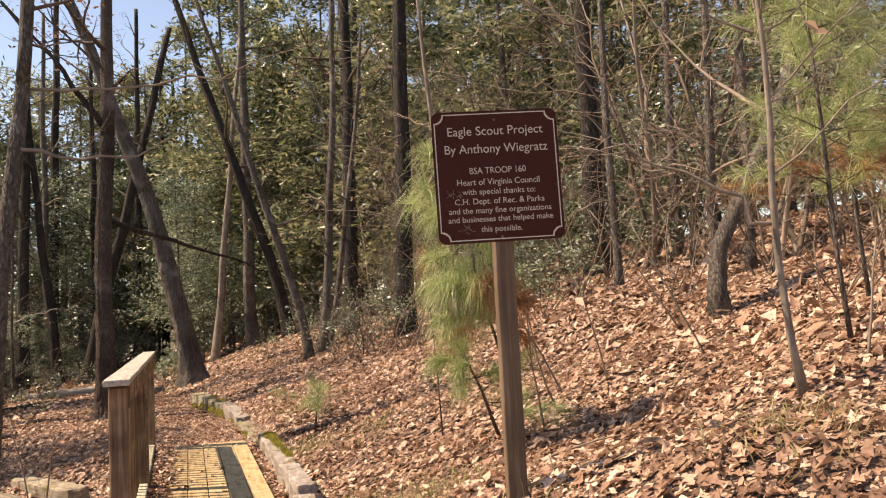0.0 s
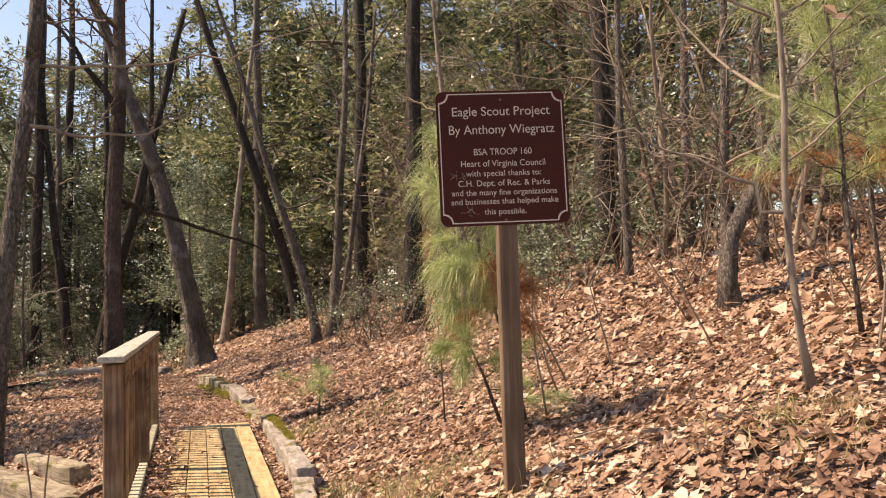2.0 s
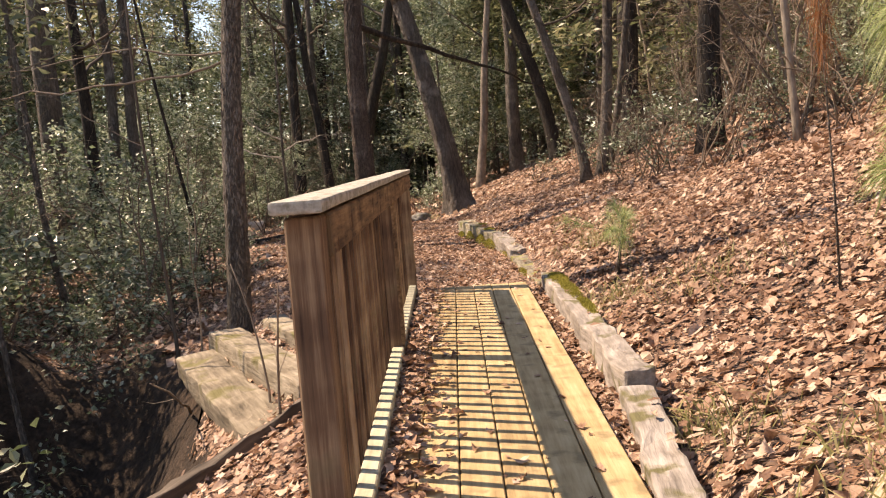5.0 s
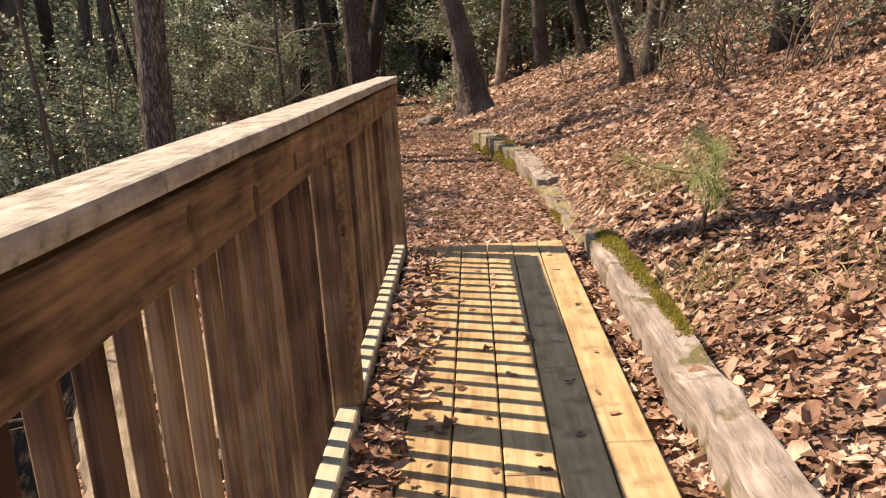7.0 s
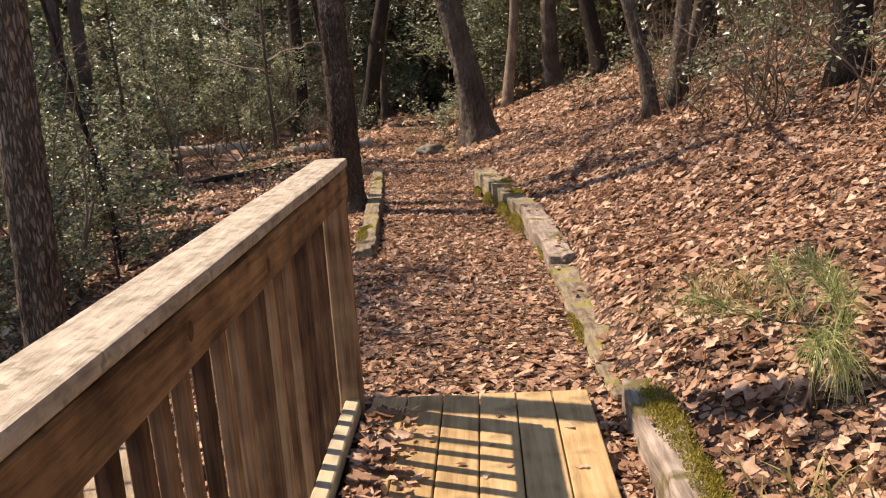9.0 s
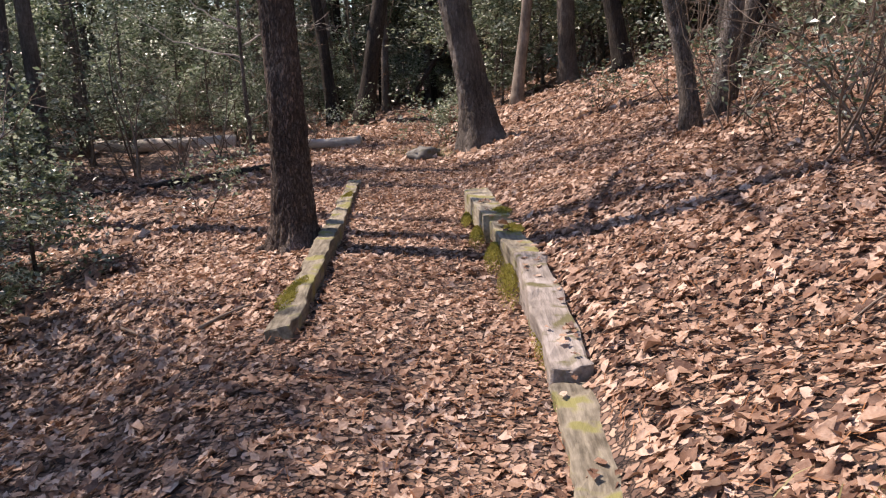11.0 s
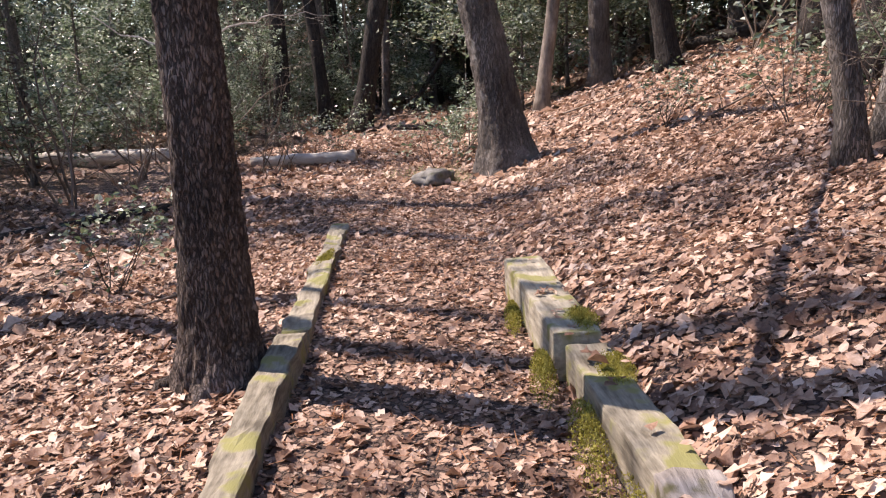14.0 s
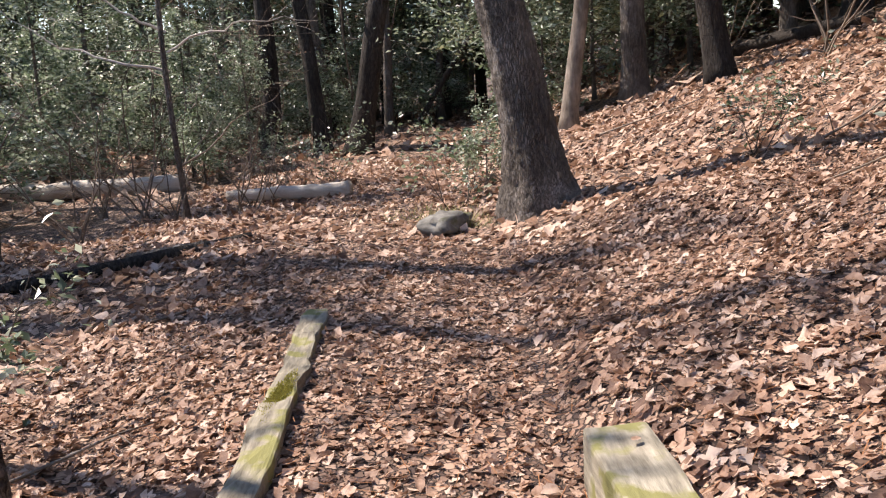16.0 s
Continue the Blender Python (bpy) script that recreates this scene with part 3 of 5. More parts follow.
# toe rail in two lengths, the nearer one set a little out
rail_part("toe_rail", (0.06, 2.4, 0.06), -0.25, 5.34, 0.032, M_TOE, "pale toe rail along the deck", 1)
rail_part("toe_rail", (0.054, 2.15, 0.06), -0.25, 7.62, 0.03, M_TOE, "pale toe rail along the deck", 2)
rail_part("rail_beam", (0.05, 4.5, 0.1), -0.235, 6.43, 0.86, M_RAIL_LONG, "knotty upper rail beam", 3)
rail_part("cap_rail", (0.114, 4.62, 0.029), -0.259, 6.35, 0.9345, M_CAP, "grey weathered flat cap rail", 4, 0.003, 14, bevel=0.007)
for y in (4.145, 6.56, 8.64):
    rail_part("post", (0.08, 0.085, 1.06), -0.258, y, 0.381, M_RAIL, "", y, 0.002, 8, 2)
rail_part("cover_board", (0.02, 0.085, 0.78), -0.222, 6.56, 0.46, M_RAIL_LONG, "", 1, 0.001, 4, 2, 0.003)
first = part("baluster", board_bm((0.03, 0.03, 0.9), 0.003, 0.0015, 5, 9, 2), M_RAIL, bridge)
y = 4.31
k = 0
while y < 8.57:
    if abs(y - 6.56) > 0.065:
        ob = first if k == 0 else new("baluster", first.data)
        ob.parent = bridge
        ob.location = (-0.294 + rail_x(y) + rnd.uniform(-0.003, 0.003), y + rnd.uniform(-0.008, 0.008), 0.46)
        ob.rotation_euler = (rnd.uniform(-0.006, 0.006), 0, (k % 4) * math.pi / 2)
        k += 1
    y += 0.105


for i, (ky, kz, kl) in enumerate(((4.62, 0.86, 0.024), (5.3, 0.875, 0.02), (5.62, 0.84, 0.03), (5.95, 0.86, 0.022), (6.3, 0.83, 0.026), (7.0, 0.87, 0.018), (7.5, 0.85, 0.02), (4.3, 0.83, 0.018))):
    bm = bmesh.new()
    bmesh.ops.create_uvsphere(bm, u_segments=12, v_segments=6, radius=1)
    for v in bm.verts:
        v.co = Vector((v.co.x * 0.0025, v.co.y * kl * 0.75, v.co.z * kl)) * (1 + 0.2 * noise.noise(v.co * 1.5 + Vector((i, 0, 0))))
    part("knot", bm, M_KNOT, bridge, "dark wood knot", True).location = (-0.2105 + rail_x(ky), ky, kz)


# ---- timbers along the path ----
def timber(a, b, width, height, mat, label, group, seed, roll=0.0, name="landscape_timber", chips=0.024):
    """A weathered squared timber from a to b; a and b are the middle of its top at both ends."""
    a, b = Vector(a), Vector(b)
    d = b - a
    bm = board_bm((width, d.length, height), 0.014, 0.0, int(6 + 9 * d.length), seed)
    across = [e for e in bm.edges if abs((e.verts[0].co - e.verts[1].co).x) > width * 0.5]
    bmesh.ops.subdivide_edges(bm, edges=across, cuts=3, use_grid_fill=True)
    for v in bm.verts:
        q = noise.noise_vector(v.co * 3.1 + Vector((seed * 5.7, 0, 0))) * chips + noise.noise_vector(v.co * 11 + Vector((0, seed * 2.7, 0))) * chips * 0.6 + noise.noise_vector(v.co * 27 + Vector((seed, 0, 0))) * chips * 0.25
        v.co += q
        if abs(v.co.y) > d.length / 2 - 0.03:
            v.co.y += 0.02 * noise.noise(v.co * 25)
    ob = part(name, bm, mat)
    yaw = math.degrees(math.atan2(-d.x, d.y))
    tilt = math.degrees(math.atan2(d.z, math.hypot(d.x, d.y)))
    mid = (a + b) / 2
    ob.matrix_world = pose(*mid, 0, 0, yaw) @ pose(0, 0, 0, tilt, roll, 0) @ pose(0, 0, -height / 2)
    return tagged(ob, label, "timber", group)


GREY = "split grey landscape timber edging the path"
MOSS = "mossy grey landscape timber edging the leafy path"
EDGE = "timbers along the path"
timber((0.44, 2.4, -0.02), (0.735, 5.57, 0.055), 0.12, 0.16, M_TIMBER, GREY, EDGE, 1)
timber((0.765, 5.63, 0.085), (0.755, 8.66, 0.075), 0.135, 0.17, M_TIMBER, "split grey landscape timber with moss at its end", EDGE, 2)
timber((0.74, 8.7, -0.005), (0.685, 10.9, -0.05), 0.16, 0.15, M_TIMBER_MOSSY, MOSS, EDGE, 3)
timber((0.69, 10.92, 0.01), (0.58, 12.75, 0.03), 0.18, 0.2, M_TIMBER, GREY, EDGE, 4)
timber((0.585, 12.7, 0.01), (0.41, 13.86, 0.0), 0.18, 0.2, M_TIMBER_MOSSY, MOSS, EDGE, 5, chips=0.014)
timber((0.385, 13.9, 0.035), (0.185, 15.3, 0.015), 0.215, 0.24, M_TIMBER_MOSSY, "square sawn end of a mossy timber by the path", EDGE, 6, chips=0.01)
timber((-0.71, 11.65, -0.06), (-0.965, 14.32, -0.07), 0.14, 0.14, M_TIMBER_MOSSY, "flat mossy timber beside the oak trunk", EDGE, 7, -4)
timber((-0.97, 14.36, -0.1), (-1.32, 17.4, -0.185), 0.135, 0.12, M_TIMBER_MOSSY, "cracked yellow-mossed timber in the leaves", EDGE, 8, 3)
PILE = "old timbers dumped in the gully"
timber((-2.1, 8.7, -0.37), (-1.0, 6.55, -0.33), 0.3, 0.18, M_PLANK, "broad mossy old plank lying by the gully", PILE, 9, 6, "old_plank", 0.022)
timber((-1.95, 9.1, -0.28), (-0.78, 6.95, -0.22), 0.27, 0.18, M_PLANK, "broad old plank lying beside another", PILE, 10, -4, "old_plank", 0.022)
timber((-1.55, 9.15, -0.21), (-0.88, 7.85, -0.15), 0.2, 0.17, M_PLANK, "split plank end with a dark hollow", PILE, 11, 4, "old_plank", 0.022)
timber((-0.4, 7.4, -0.1), (-1.42, 5.85, -0.4), 0.13, 0.14, M_BEAM_OLD, "dark squared beam slanting into the gully", PILE, 12, 20, "fallen_beam")


def moss_patch(x, y, z, sx, sy, sz, seed, blades=2600):
    """A cushion of short fuzzy moss blades over a low dome."""
    nr = np.random.default_rng(seed)
    u = nr.normal(0, 0.45, (blades, 2))
    u = u[(u ** 2).sum(axis=1) < 1]
    px, py = u[:, 0] * sx, u[:, 1] * sy
    pz = sz * (1 - (u ** 2).sum(axis=1)) * nr.uniform(0.5, 1.0, len(u))
    d = nr.normal(0, 0.6, (len(u), 3)) + np.array([0, 0, 0.9])
    d = d / np.linalg.norm(d, axis=1, keepdims=True) * nr.uniform(0.007, 0.017, (len(u), 1))
    s = np.cross(d, nr.normal(0, 1, (len(u), 3)))
    s = s / np.linalg.norm(s, axis=1, keepdims=True) * 0.003
    p = np.stack([px, py, pz], 1)
    v = np.stack([p - s, p + s, p + d], 1).reshape(-1, 3)
    ob = mesh_object("moss_cushion", v, np.arange(len(v)).reshape(-1, 3), M_MOSS)
    ob.location = (x, y, z)
    return tagged(ob, "fuzzy green and yellow moss on the timber's edge", "moss", "moss on the timbers", "stuff")


for i, (x, y, z, sx, sy, sz) in enumerate([(0.785, 8.35, 0.07, 0.07, 0.32, 0.022), (0.8, 7.8, 0.075, 0.055, 0.4, 0.022), (0.81, 7.2, 0.075, 0.04, 0.3, 0.018), (0.45, 12.5, -0.11, 0.07, 0.5, 0.08), (0.36, 13.2, -0.13, 0.07, 0.4, 0.1), (0.23, 13.8, -0.13, 0.06, 0.3, 0.1), (0.65, 9.6, -0.06, 0.06, 0.4, 0.03), (0.5, 13.6, -0.005, 0.08, 0.2, 0.015), (0.6, 11.6, -0.1, 0.06, 0.5, 0.05), (0.12, 14.7, -0.16, 0.05, 0.3, 0.05), (-1.16, 15.9, -0.145, 0.05, 0.4, 0.012), (-0.8, 12.3, -0.066, 0.06, 0.35, 0.01), (0.42, 14.1, 0.025, 0.08, 0.2, 0.012)]):
    moss_patch(x, y, z, sx, sy, sz, 40 + i)

r3 = np.random.default_rng(12)
ty = r3.uniform(2.5, 15.2, 150)
tx = table(RIGHT_EDGE, ty) + r3.uniform(0.03, 0.2, 150)
tz = np.interp(ty, [2.4, 5.6, 8.66, 8.7, 10.9, 11, 12.7, 15.3], [-0.02, 0.07, 0.085, 0.0, -0.04, 0.02, 0.03, 0.03]) + 0.005
scatter_leaves("timber_leaves", tx, ty, tz, (np.zeros(150), np.zeros(150)), r3, 0.046, 0.1, "brown leaves caught on the timbers", 0.4)

# ---- sign ----
YAW_SIGN = -12
sign = empty("park_sign", pose(1.44, 3.6, gz(1.44, 3.6), 0, 0, YAW_SIGN), "brown enamel sign with cream lettering on a wooden post", "sign")
gs = gz(1.44, 3.6)
part("post", board_bm((0.088, 0.088, 2.0), 0.004, 0.0015, 10, 2, 2), M_POST, sign, "weathered square wooden post").location = (0, 0.05, 0.72)


def rounded_plate(w, h, r, thick, notch=False, steps=6):
    bm = bmesh.new()
    pts = []
    for cx, cy, a0 in ((w / 2 - r, h / 2 - r, 0), (-w / 2 + r, h / 2 - r, 90), (-w / 2 + r, -h / 2 + r, 180), (w / 2 - r, -h / 2 + r, 270)):
        for s in range(steps + 1):
            if notch:
                a = radians(a0 + 270 - 90 * s / steps)
                ox, oz = cx + r * (1 if a0 in (0, 270) else -1), cy + r * (1 if a0 in (0, 90) else -1)
                a = radians(a0 + 270 - 90 * s / steps)
                pts.append((ox + r * math.cos(a), 0, oz + r * math.sin(a)))
            else:
                a = radians(a0 + 90 * s / steps)
                pts.append((cx + r * math.cos(a), 0, cy + r * math.sin(a)))
    return pts


SW, SH = 0.585, 0.61
SZ = 1.785 - gs
bm = bmesh.new()
pts = rounded_plate(SW, SH, 0.035, 0.004)
f = bm.faces.new([bm.verts.new(p) for p in pts])
ext = bmesh.ops.extrude_face_region(bm, geom=[f])
bmesh.ops.translate(bm, verts=[v for v in ext["geom"] if isinstance(v, bmesh.types.BMVert)], vec=(0, 0.005, 0))
bmesh.ops.recalc_face_normals(bm, faces=bm.faces)
plate = part("plate", bm, M_SIGN, sign, "brown enamel plate with cut border corners")
plate.matrix_local = pose(-0.012, -0.0, SZ, 0, -1.0, 0)
outer, inner = rounded_plate(SW - 0.022, SH - 0.022, 0.04, 0, True), rounded_plate(SW - 0.032, SH - 0.032, 0.041, 0, True)
n = len(outer)
mesh_object("border", [(x, -0.0012, z) for x, _, z in outer] + [(x, -0.0012, z) for x, _, z in inner], [(i, (i + 1) % n, n + (i + 1) % n, n + i) for i in range(n)], M_SIGN_CREAM, plate, "cream border line")


def lettering(text, size, z, width, parent):
    cu = bpy.data.curves.new("lettering", "FONT")
    cu.body, cu.size, cu.align_x = text, size, "CENTER"
    tmp = new("lettering", cu)
    bpy.context.view_layer.update()
    me = bpy.data.meshes.new_from_object(tmp.evaluated_get(bpy.context.evaluated_depsgraph_get()))
    bpy.data.objects.remove(tmp)
    me.materials.clear()
    me.materials.append(M_SIGN_CREAM)
    xs = [v.co.x for v in me.vertices]
    k = width / (max(xs) - min(xs))
    for v in me.vertices:
        v.co = Vector((v.co.x * k, -0.0012, v.co.y + z))
    ob = new("lettering", me)
    ob.parent = parent


for text, size, z, width in (
    ("Eagle Scout Project", 0.0588, 0.1918, 0.445),
    ("By Anthony Wiegratz", 0.0588, 0.1090, 0.48),
    ("BSA TROOP 160", 0.0418, 0.0131, 0.262),
    ("Heart of Virginia Council", 0.0407, -0.0392, 0.383),
    ("with special thanks to:", 0.0373, -0.0828, 0.34),
    ("C.H. Dept. of Rec. & Parks", 0.0384, -0.1275, 0.415),
    ("and the many fine organizations", 0.0373, -0.1690, 0.475),
    ("and businesses that helped make", 0.0373, -0.2093, 0.485),
    ("this possible.", 0.0373, -0.2561, 0.19),
):
    lettering(text, size, z, width, plate)
for z in (0.262, -0.283):
    bm = bmesh.new()
    bmesh.ops.create_uvsphere(bm, u_segments=12, v_segments=6, radius=0.006)
    for v in bm.verts:
        v.co.y *= 0.5
    part("bolt", bm, M_STEEL, plate, "small round bolt head", True).location = (0.0, -0.001, z)
r2 = random.Random(8)
for cx, cz, w in ((-0.2, -0.09, 0.03), (-0.15, -0.235, 0.035)):
    sc = Tubes()
    for _ in range(9):
        a = Vector((cx + r2.uniform(-w, w), -0.0008, cz + r2.uniform(-0.018, 0.018)))
        b = a + Vector((r2.uniform(-0.03, 0.03), 0, r2.uniform(-0.03, 0.03)))
        m = (a + b) / 2 + Vector((r2.uniform(-0.01, 0.01), 0, r2.uniform(-0.01, 0.01)))
        sc.add([a, m, b], [0.0009] * 3, 3, cap=False)
    sc.make("scratch", M_SCRATCH, plate, "scribbled pale scratch")


# ---- trees ----
def trunk_line(base, leans, height, rng, wob=0.03):
    """Spine of a trunk: leans is a table of (height, dx per metre, dy per metre)."""
    pts, p = [], Vector(base)
    steps = max(10, int(height / 0.35))
    dz = height / steps
    ph = rng.uniform(0, 9)
    for i in range(steps + 1):
        pts.append(p.copy())
        z = i * dz
        lx = np.interp(z, [a for a, _, _ in leans], [b for _, b, _ in leans])
        ly = np.interp(z, [a for a, _, _ in leans], [c for _, _, c in leans])
        p = p + Vector((lx + wob * math.sin(z * 1.7 + ph), ly + wob * math.cos(z * 1.3 + ph), 1)) * dz
    return pts


def flare(height, radius, steps, taper=0.62, foot=0.55):
    out = []
    for i in range(steps):
        z = height * i / (steps - 1)
        out.append(radius * ((1 - taper * z / height) + foot * math.exp(-z / (radius * 1.6 + 0.05))))
    return out


def barked(tubes, line, rad, segs, cell, depth, upto, seed):
    """The lower trunk as a fine mesh with raised bark plates and furrows, the rest as a plain tube."""
    fine, radii, rest, rest_r = [], [], [], []
    for i in range(len(line) - 1):
        if line[i].z < upto:
            for k in range(14):
                fine.append(line[i].lerp(line[i + 1], k / 14))
                radii.append(rad[i] + (rad[i + 1] - rad[i]) * k / 14)
        else:
            rest.append(line[i])
            rest_r.append(rad[i])
    fine.append(rest[0])
    radii.append(rest_r[0])
    base = len(tubes.v)
    tubes.add(fine, radii, segs, 0.12, seed, cap=False)
    r0 = rad[len(rad) // 3]
    for i, p in enumerate(fine):
        for k in range(segs):
            j = base + i * segs + k
            a = 2 * math.pi * k / segs
            w = Vector((math.cos(a) * r0 / cell, math.sin(a) * r0 / cell, p.z / (cell * 3.4) + seed))
            w += 0.35 * noise.noise_vector(w * 0.8)
            near = noise.voronoi(w)[0]
            out = (tubes.v[j] - p).normalized()
            tubes.v[j] += out * depth * (min(1.0, (near[1] - near[0]) / 0.4) - 0.6 + 0.35 * noise.noise(w * 3))
    tubes.add(rest + [line[-1]], rest_r + [rad[-1]], max(10, segs // 4), 0.12, seed)


def bare_tree(name, x, y, radius, height, leans, mat, label, seed, first=0.35, limbs=9, reach=2.6, depth=2, twig=None, segs=20, category="tree", group="", stems=None, leaves=0, sink=0.12, foot=0.55, bark=None, roots=0):
    rng_t = random.Random(seed)
    z0 = gz(x, y)
    top = empty(name, pose(x, y, z0), label, category, group)
    trunk, twigs, tips = Tubes(), Tubes(), []
    for j, (lx, r, h, lean) in enumerate(stems or [((0, 0), radius, height, leans)]):
        line = trunk_line((lx[0], lx[1], -sink), lean, h, rng_t)
        rad = flare(h, r, len(line), foot=foot)
        if bark:
            barked(trunk, line, rad, segs, bark[0], bark[1], 4.2, seed * 3.1 + j)
        else:
            trunk.add(line, rad, segs, 0.16, seed * 3.1 + j)
        for _ in range(limbs):
            k = rng_t.uniform(first, 0.98)
            p, d = along_line(line, k)
            out = Vector((rng_t.gauss(0, 1), rng_t.gauss(0, 1), 0)).normalized()
            ln = reach * rng_t.uniform(0.5, 1.1) * (1.2 - 0.6 * k)
            limb = wander(p, out + Vector((0, 0, rng_t.uniform(0.1, 0.7))), ln, 7, 0.15, rng_t, 0.05)
            r0 = max(0.006, r * (1 - 0.62 * k) * rng_t.uniform(0.22, 0.45))
            twigs.add(limb, [r0 * (1 - 0.8 * i / 7) for i in range(8)], 6, cap=False)
            branch_out(twigs, limb, r0, rng_t, depth - 1, 4, ln * 0.5, tips)
    trunk.make("trunk", mat, top)
    for i in range(roots):
        a = 6.283 * (i + rng_t.uniform(-0.25, 0.25)) / roots
        ln = radius * rng_t.uniform(2.2, 3.2)
        run = [(radius * 0.55, radius * 0.95), (radius * 1.15, radius * 0.42), (ln * 0.72, 0.06), (ln, -0.06)]
        spur = Tubes()
        spur.add([Vector((math.cos(a + 0.1 * j) * d, math.sin(a + 0.1 * j) * d, gz(x + math.cos(a) * d, y + math.sin(a) * d) - z0 + h - 0.03)) for j, (d, h) in enumerate(run)], [radius * 0.42, radius * 0.36, radius * 0.24, radius * 0.12], 10, 0.2, seed + i)
        spur.make("root", mat, top)
    if twigs.v:
        tagged(twigs.make("branchwork", twig or M_TWIG_DARK, top), kind="stuff")
    if leaves and tips:
        nr = np.random.default_rng(seed)
        v, f = leaf_quads([rng_t.choice(tips)[0] for _ in range(leaves)], 0.09, nr, 4, 0.1)
        mesh_object("dead_leaves", v, f, M_BROWN_LEAF, top, "few withered leaves still hanging")
    return top


def limb_on(tree, pts, radius, mat, seed, sub=5, name="limb"):
    """A single long limb with side twigs, its points in the world."""
    rr = random.Random(seed)
    o = tree.matrix_world.translation
    t, tips = Tubes(), []
    line = []
    pts = [Vector(p) - o for p in pts]
    for a, b in zip(pts, pts[1:]):
        for s in range(4):
            line.append(a.lerp(b, s / 4) + Vector((rr.gauss(0, 0.02), rr.gauss(0, 0.02), rr.gauss(0, 0.02))))
    line.append(pts[-1])
    n = len(line)
    t.add(line, [radius * (1 - 0.85 * i / (n - 1)) for i in range(n)], 7, cap=False)
    branch_out(t, line, radius * 0.6, rr, 1, sub, 0.7, tips, first=0.2)
    t.make(name, mat, tree)


oak = bare_tree("oak_tree", -1.22, 14.0, 0.146, 11, [(0, 0.0, 0), (3, 0.03, 0), (11, 0.03, 0)], M_BARK_FURROW, "tall oak trunk with furrowed bark beside the timber", 21, first=0.42, limbs=9, segs=140, depth=2, foot=0.85, leaves=50, bark=(0.03, 0.012), roots=4)
t1 = bare_tree("tree", -1.9, 9.3, 0.1, 9, [(0, 0.07, 0), (2, 0.1, 0.0), (9, 0.04, 0)], M_BARK, "slender grey-barked tree by the old planks", 22, first=0.5, limbs=6, segs=56, foot=0.35, bark=(0.028, 0.008))
lean = bare_tree("leaning_tree", 0.16, 20.3, 0.23, 11, [(0, -0.14, 0), (2, -0.2, 0), (4, -0.3, 0), (11, -0.42, 0)], M_BARK, "grey-brown trunk leaning over the path, flared mossy foot", 23, first=0.55, limbs=6, segs=72, foot=1.0, leaves=60, bark=(0.045, 0.014))
bare_tree("tree", 0.78, 25.3, 0.125, 10, [(0, 0.1, 0), (10, 0.1, 0)], M_BARK_PALE, "pale slanting trunk behind the leaning tree", 24, limbs=5, segs=16)
bare_tree("tree", 1.96, 26.5, 0.2, 13, [(0, 0.0, 0), (13, 0.0, 0)], M_BARK, "straight thick grey trunk on the slope", 25, limbs=6, segs=20)
bare_tree("multi_stem_tree", 2.3, 15.9, 0.1, 8, [], M_BARK, "clump of three grey stems from one foot", 26, limbs=4, segs=16, stems=[
    ((-0.05, -0.1), 0.09, 7, [(0, -0.1, 0), (0.8, -0.28, 0), (7, -0.3, 0)]), ((0.2, 0.1), 0.1, 8, [(0, 0.1, 0), (8, 0.02, 0)]), ((0.34, 0.35), 0.07, 7, [(0, 0.2, 0.1), (7, 0.1, 0)])])
bare_tree("tree", 3.64, 18.8, 0.17, 12, [(0, 0.03, 0), (12, 0, 0)], M_BARK_SHADED, "dark straight trunk on the hillside", 27, limbs=6)
bare_tree("tree", -3.1, 28.8, 0.22, 12, [(0, 0.16, 0), (3, 0.26, 0), (12, 0.22, 0)], M_BARK_SHADED, "dark trunk leaning across beyond the path", 28, limbs=6)
bare_tree("tree", -4.1, 30.2, 0.17, 11, [(0, -0.05, 0), (2, -0.12, 0), (11, -0.05, 0)], M_BARK_SHADED, "dark crooked trunk among the evergreens", 29, limbs=6)
bare_tree("tree", -3.0, 32.8, 0.12, 10, [(0, 0.02, 0), (10, 0.03, 0)], M_BARK, "thin straight trunk by the bend", 30, limbs=5, segs=12)
bare_tree("tree", -1.95, 36, 0.11, 9, [(0, -0.1, 0), (2, 0.12, 0), (3.5, -0.1, 0), (9, 0.05, 0)], M_BARK, "wavering slim trunk beyond the bend", 31, limbs=5, segs=12)
bare_tree("tree", -2.5, 34, 0.08, 5, [(0, 0.5, 0), (2, 0.8, 0), (5, 0.5, 0)], M_BARK_SHADED, "small trunk slanting over the path's end", 32, limbs=3, segs=10)
bare_tree("tree", 3.6, 13.6, 0.16, 12, [(0, 0.02, 0), (12, 0.03, 0)], M_BARK_SHADED, "dark straight trunk on the hillside", 33, limbs=7)
bare_tree("tree", 4.3, 22, 0.23, 14, [(0, 0.02, 0), (14, 0.0, 0)], M_BARK_SHADED, "thick dark trunk on the hillside", 34, limbs=7)
bare_tree("tree", 3.0, 25, 0.18, 12, [(0, -0.15, 0), (3, -0.34, 0), (12, -0.3, 0)], M_BARK_SHADED, "dark leaning trunk among the evergreens", 35, limbs=5)
bare_tree("tree", 5.6, 27, 0.2, 13, [(0, 0.03, 0), (13, 0.0, 0)], M_BARK_SHADED, "dark straight trunk on the hillside", 36, limbs=6)
bare_tree("tree", 6.3, 11.8, 0.17, 12, [(0, 0, 0), (12, 0.02, 0)], M_BARK_SHADED, "dark straight trunk on the hillside", 37, limbs=8)
bare_tree("tree", 5.97, 8.3, 0.06, 8, [(0, 0.04, 0), (8, 0.03, 0)], M_BARK, "slim grey-brown trunk on the sunny hill", 38, first=0.12, limbs=13, twig=M_TWIG)
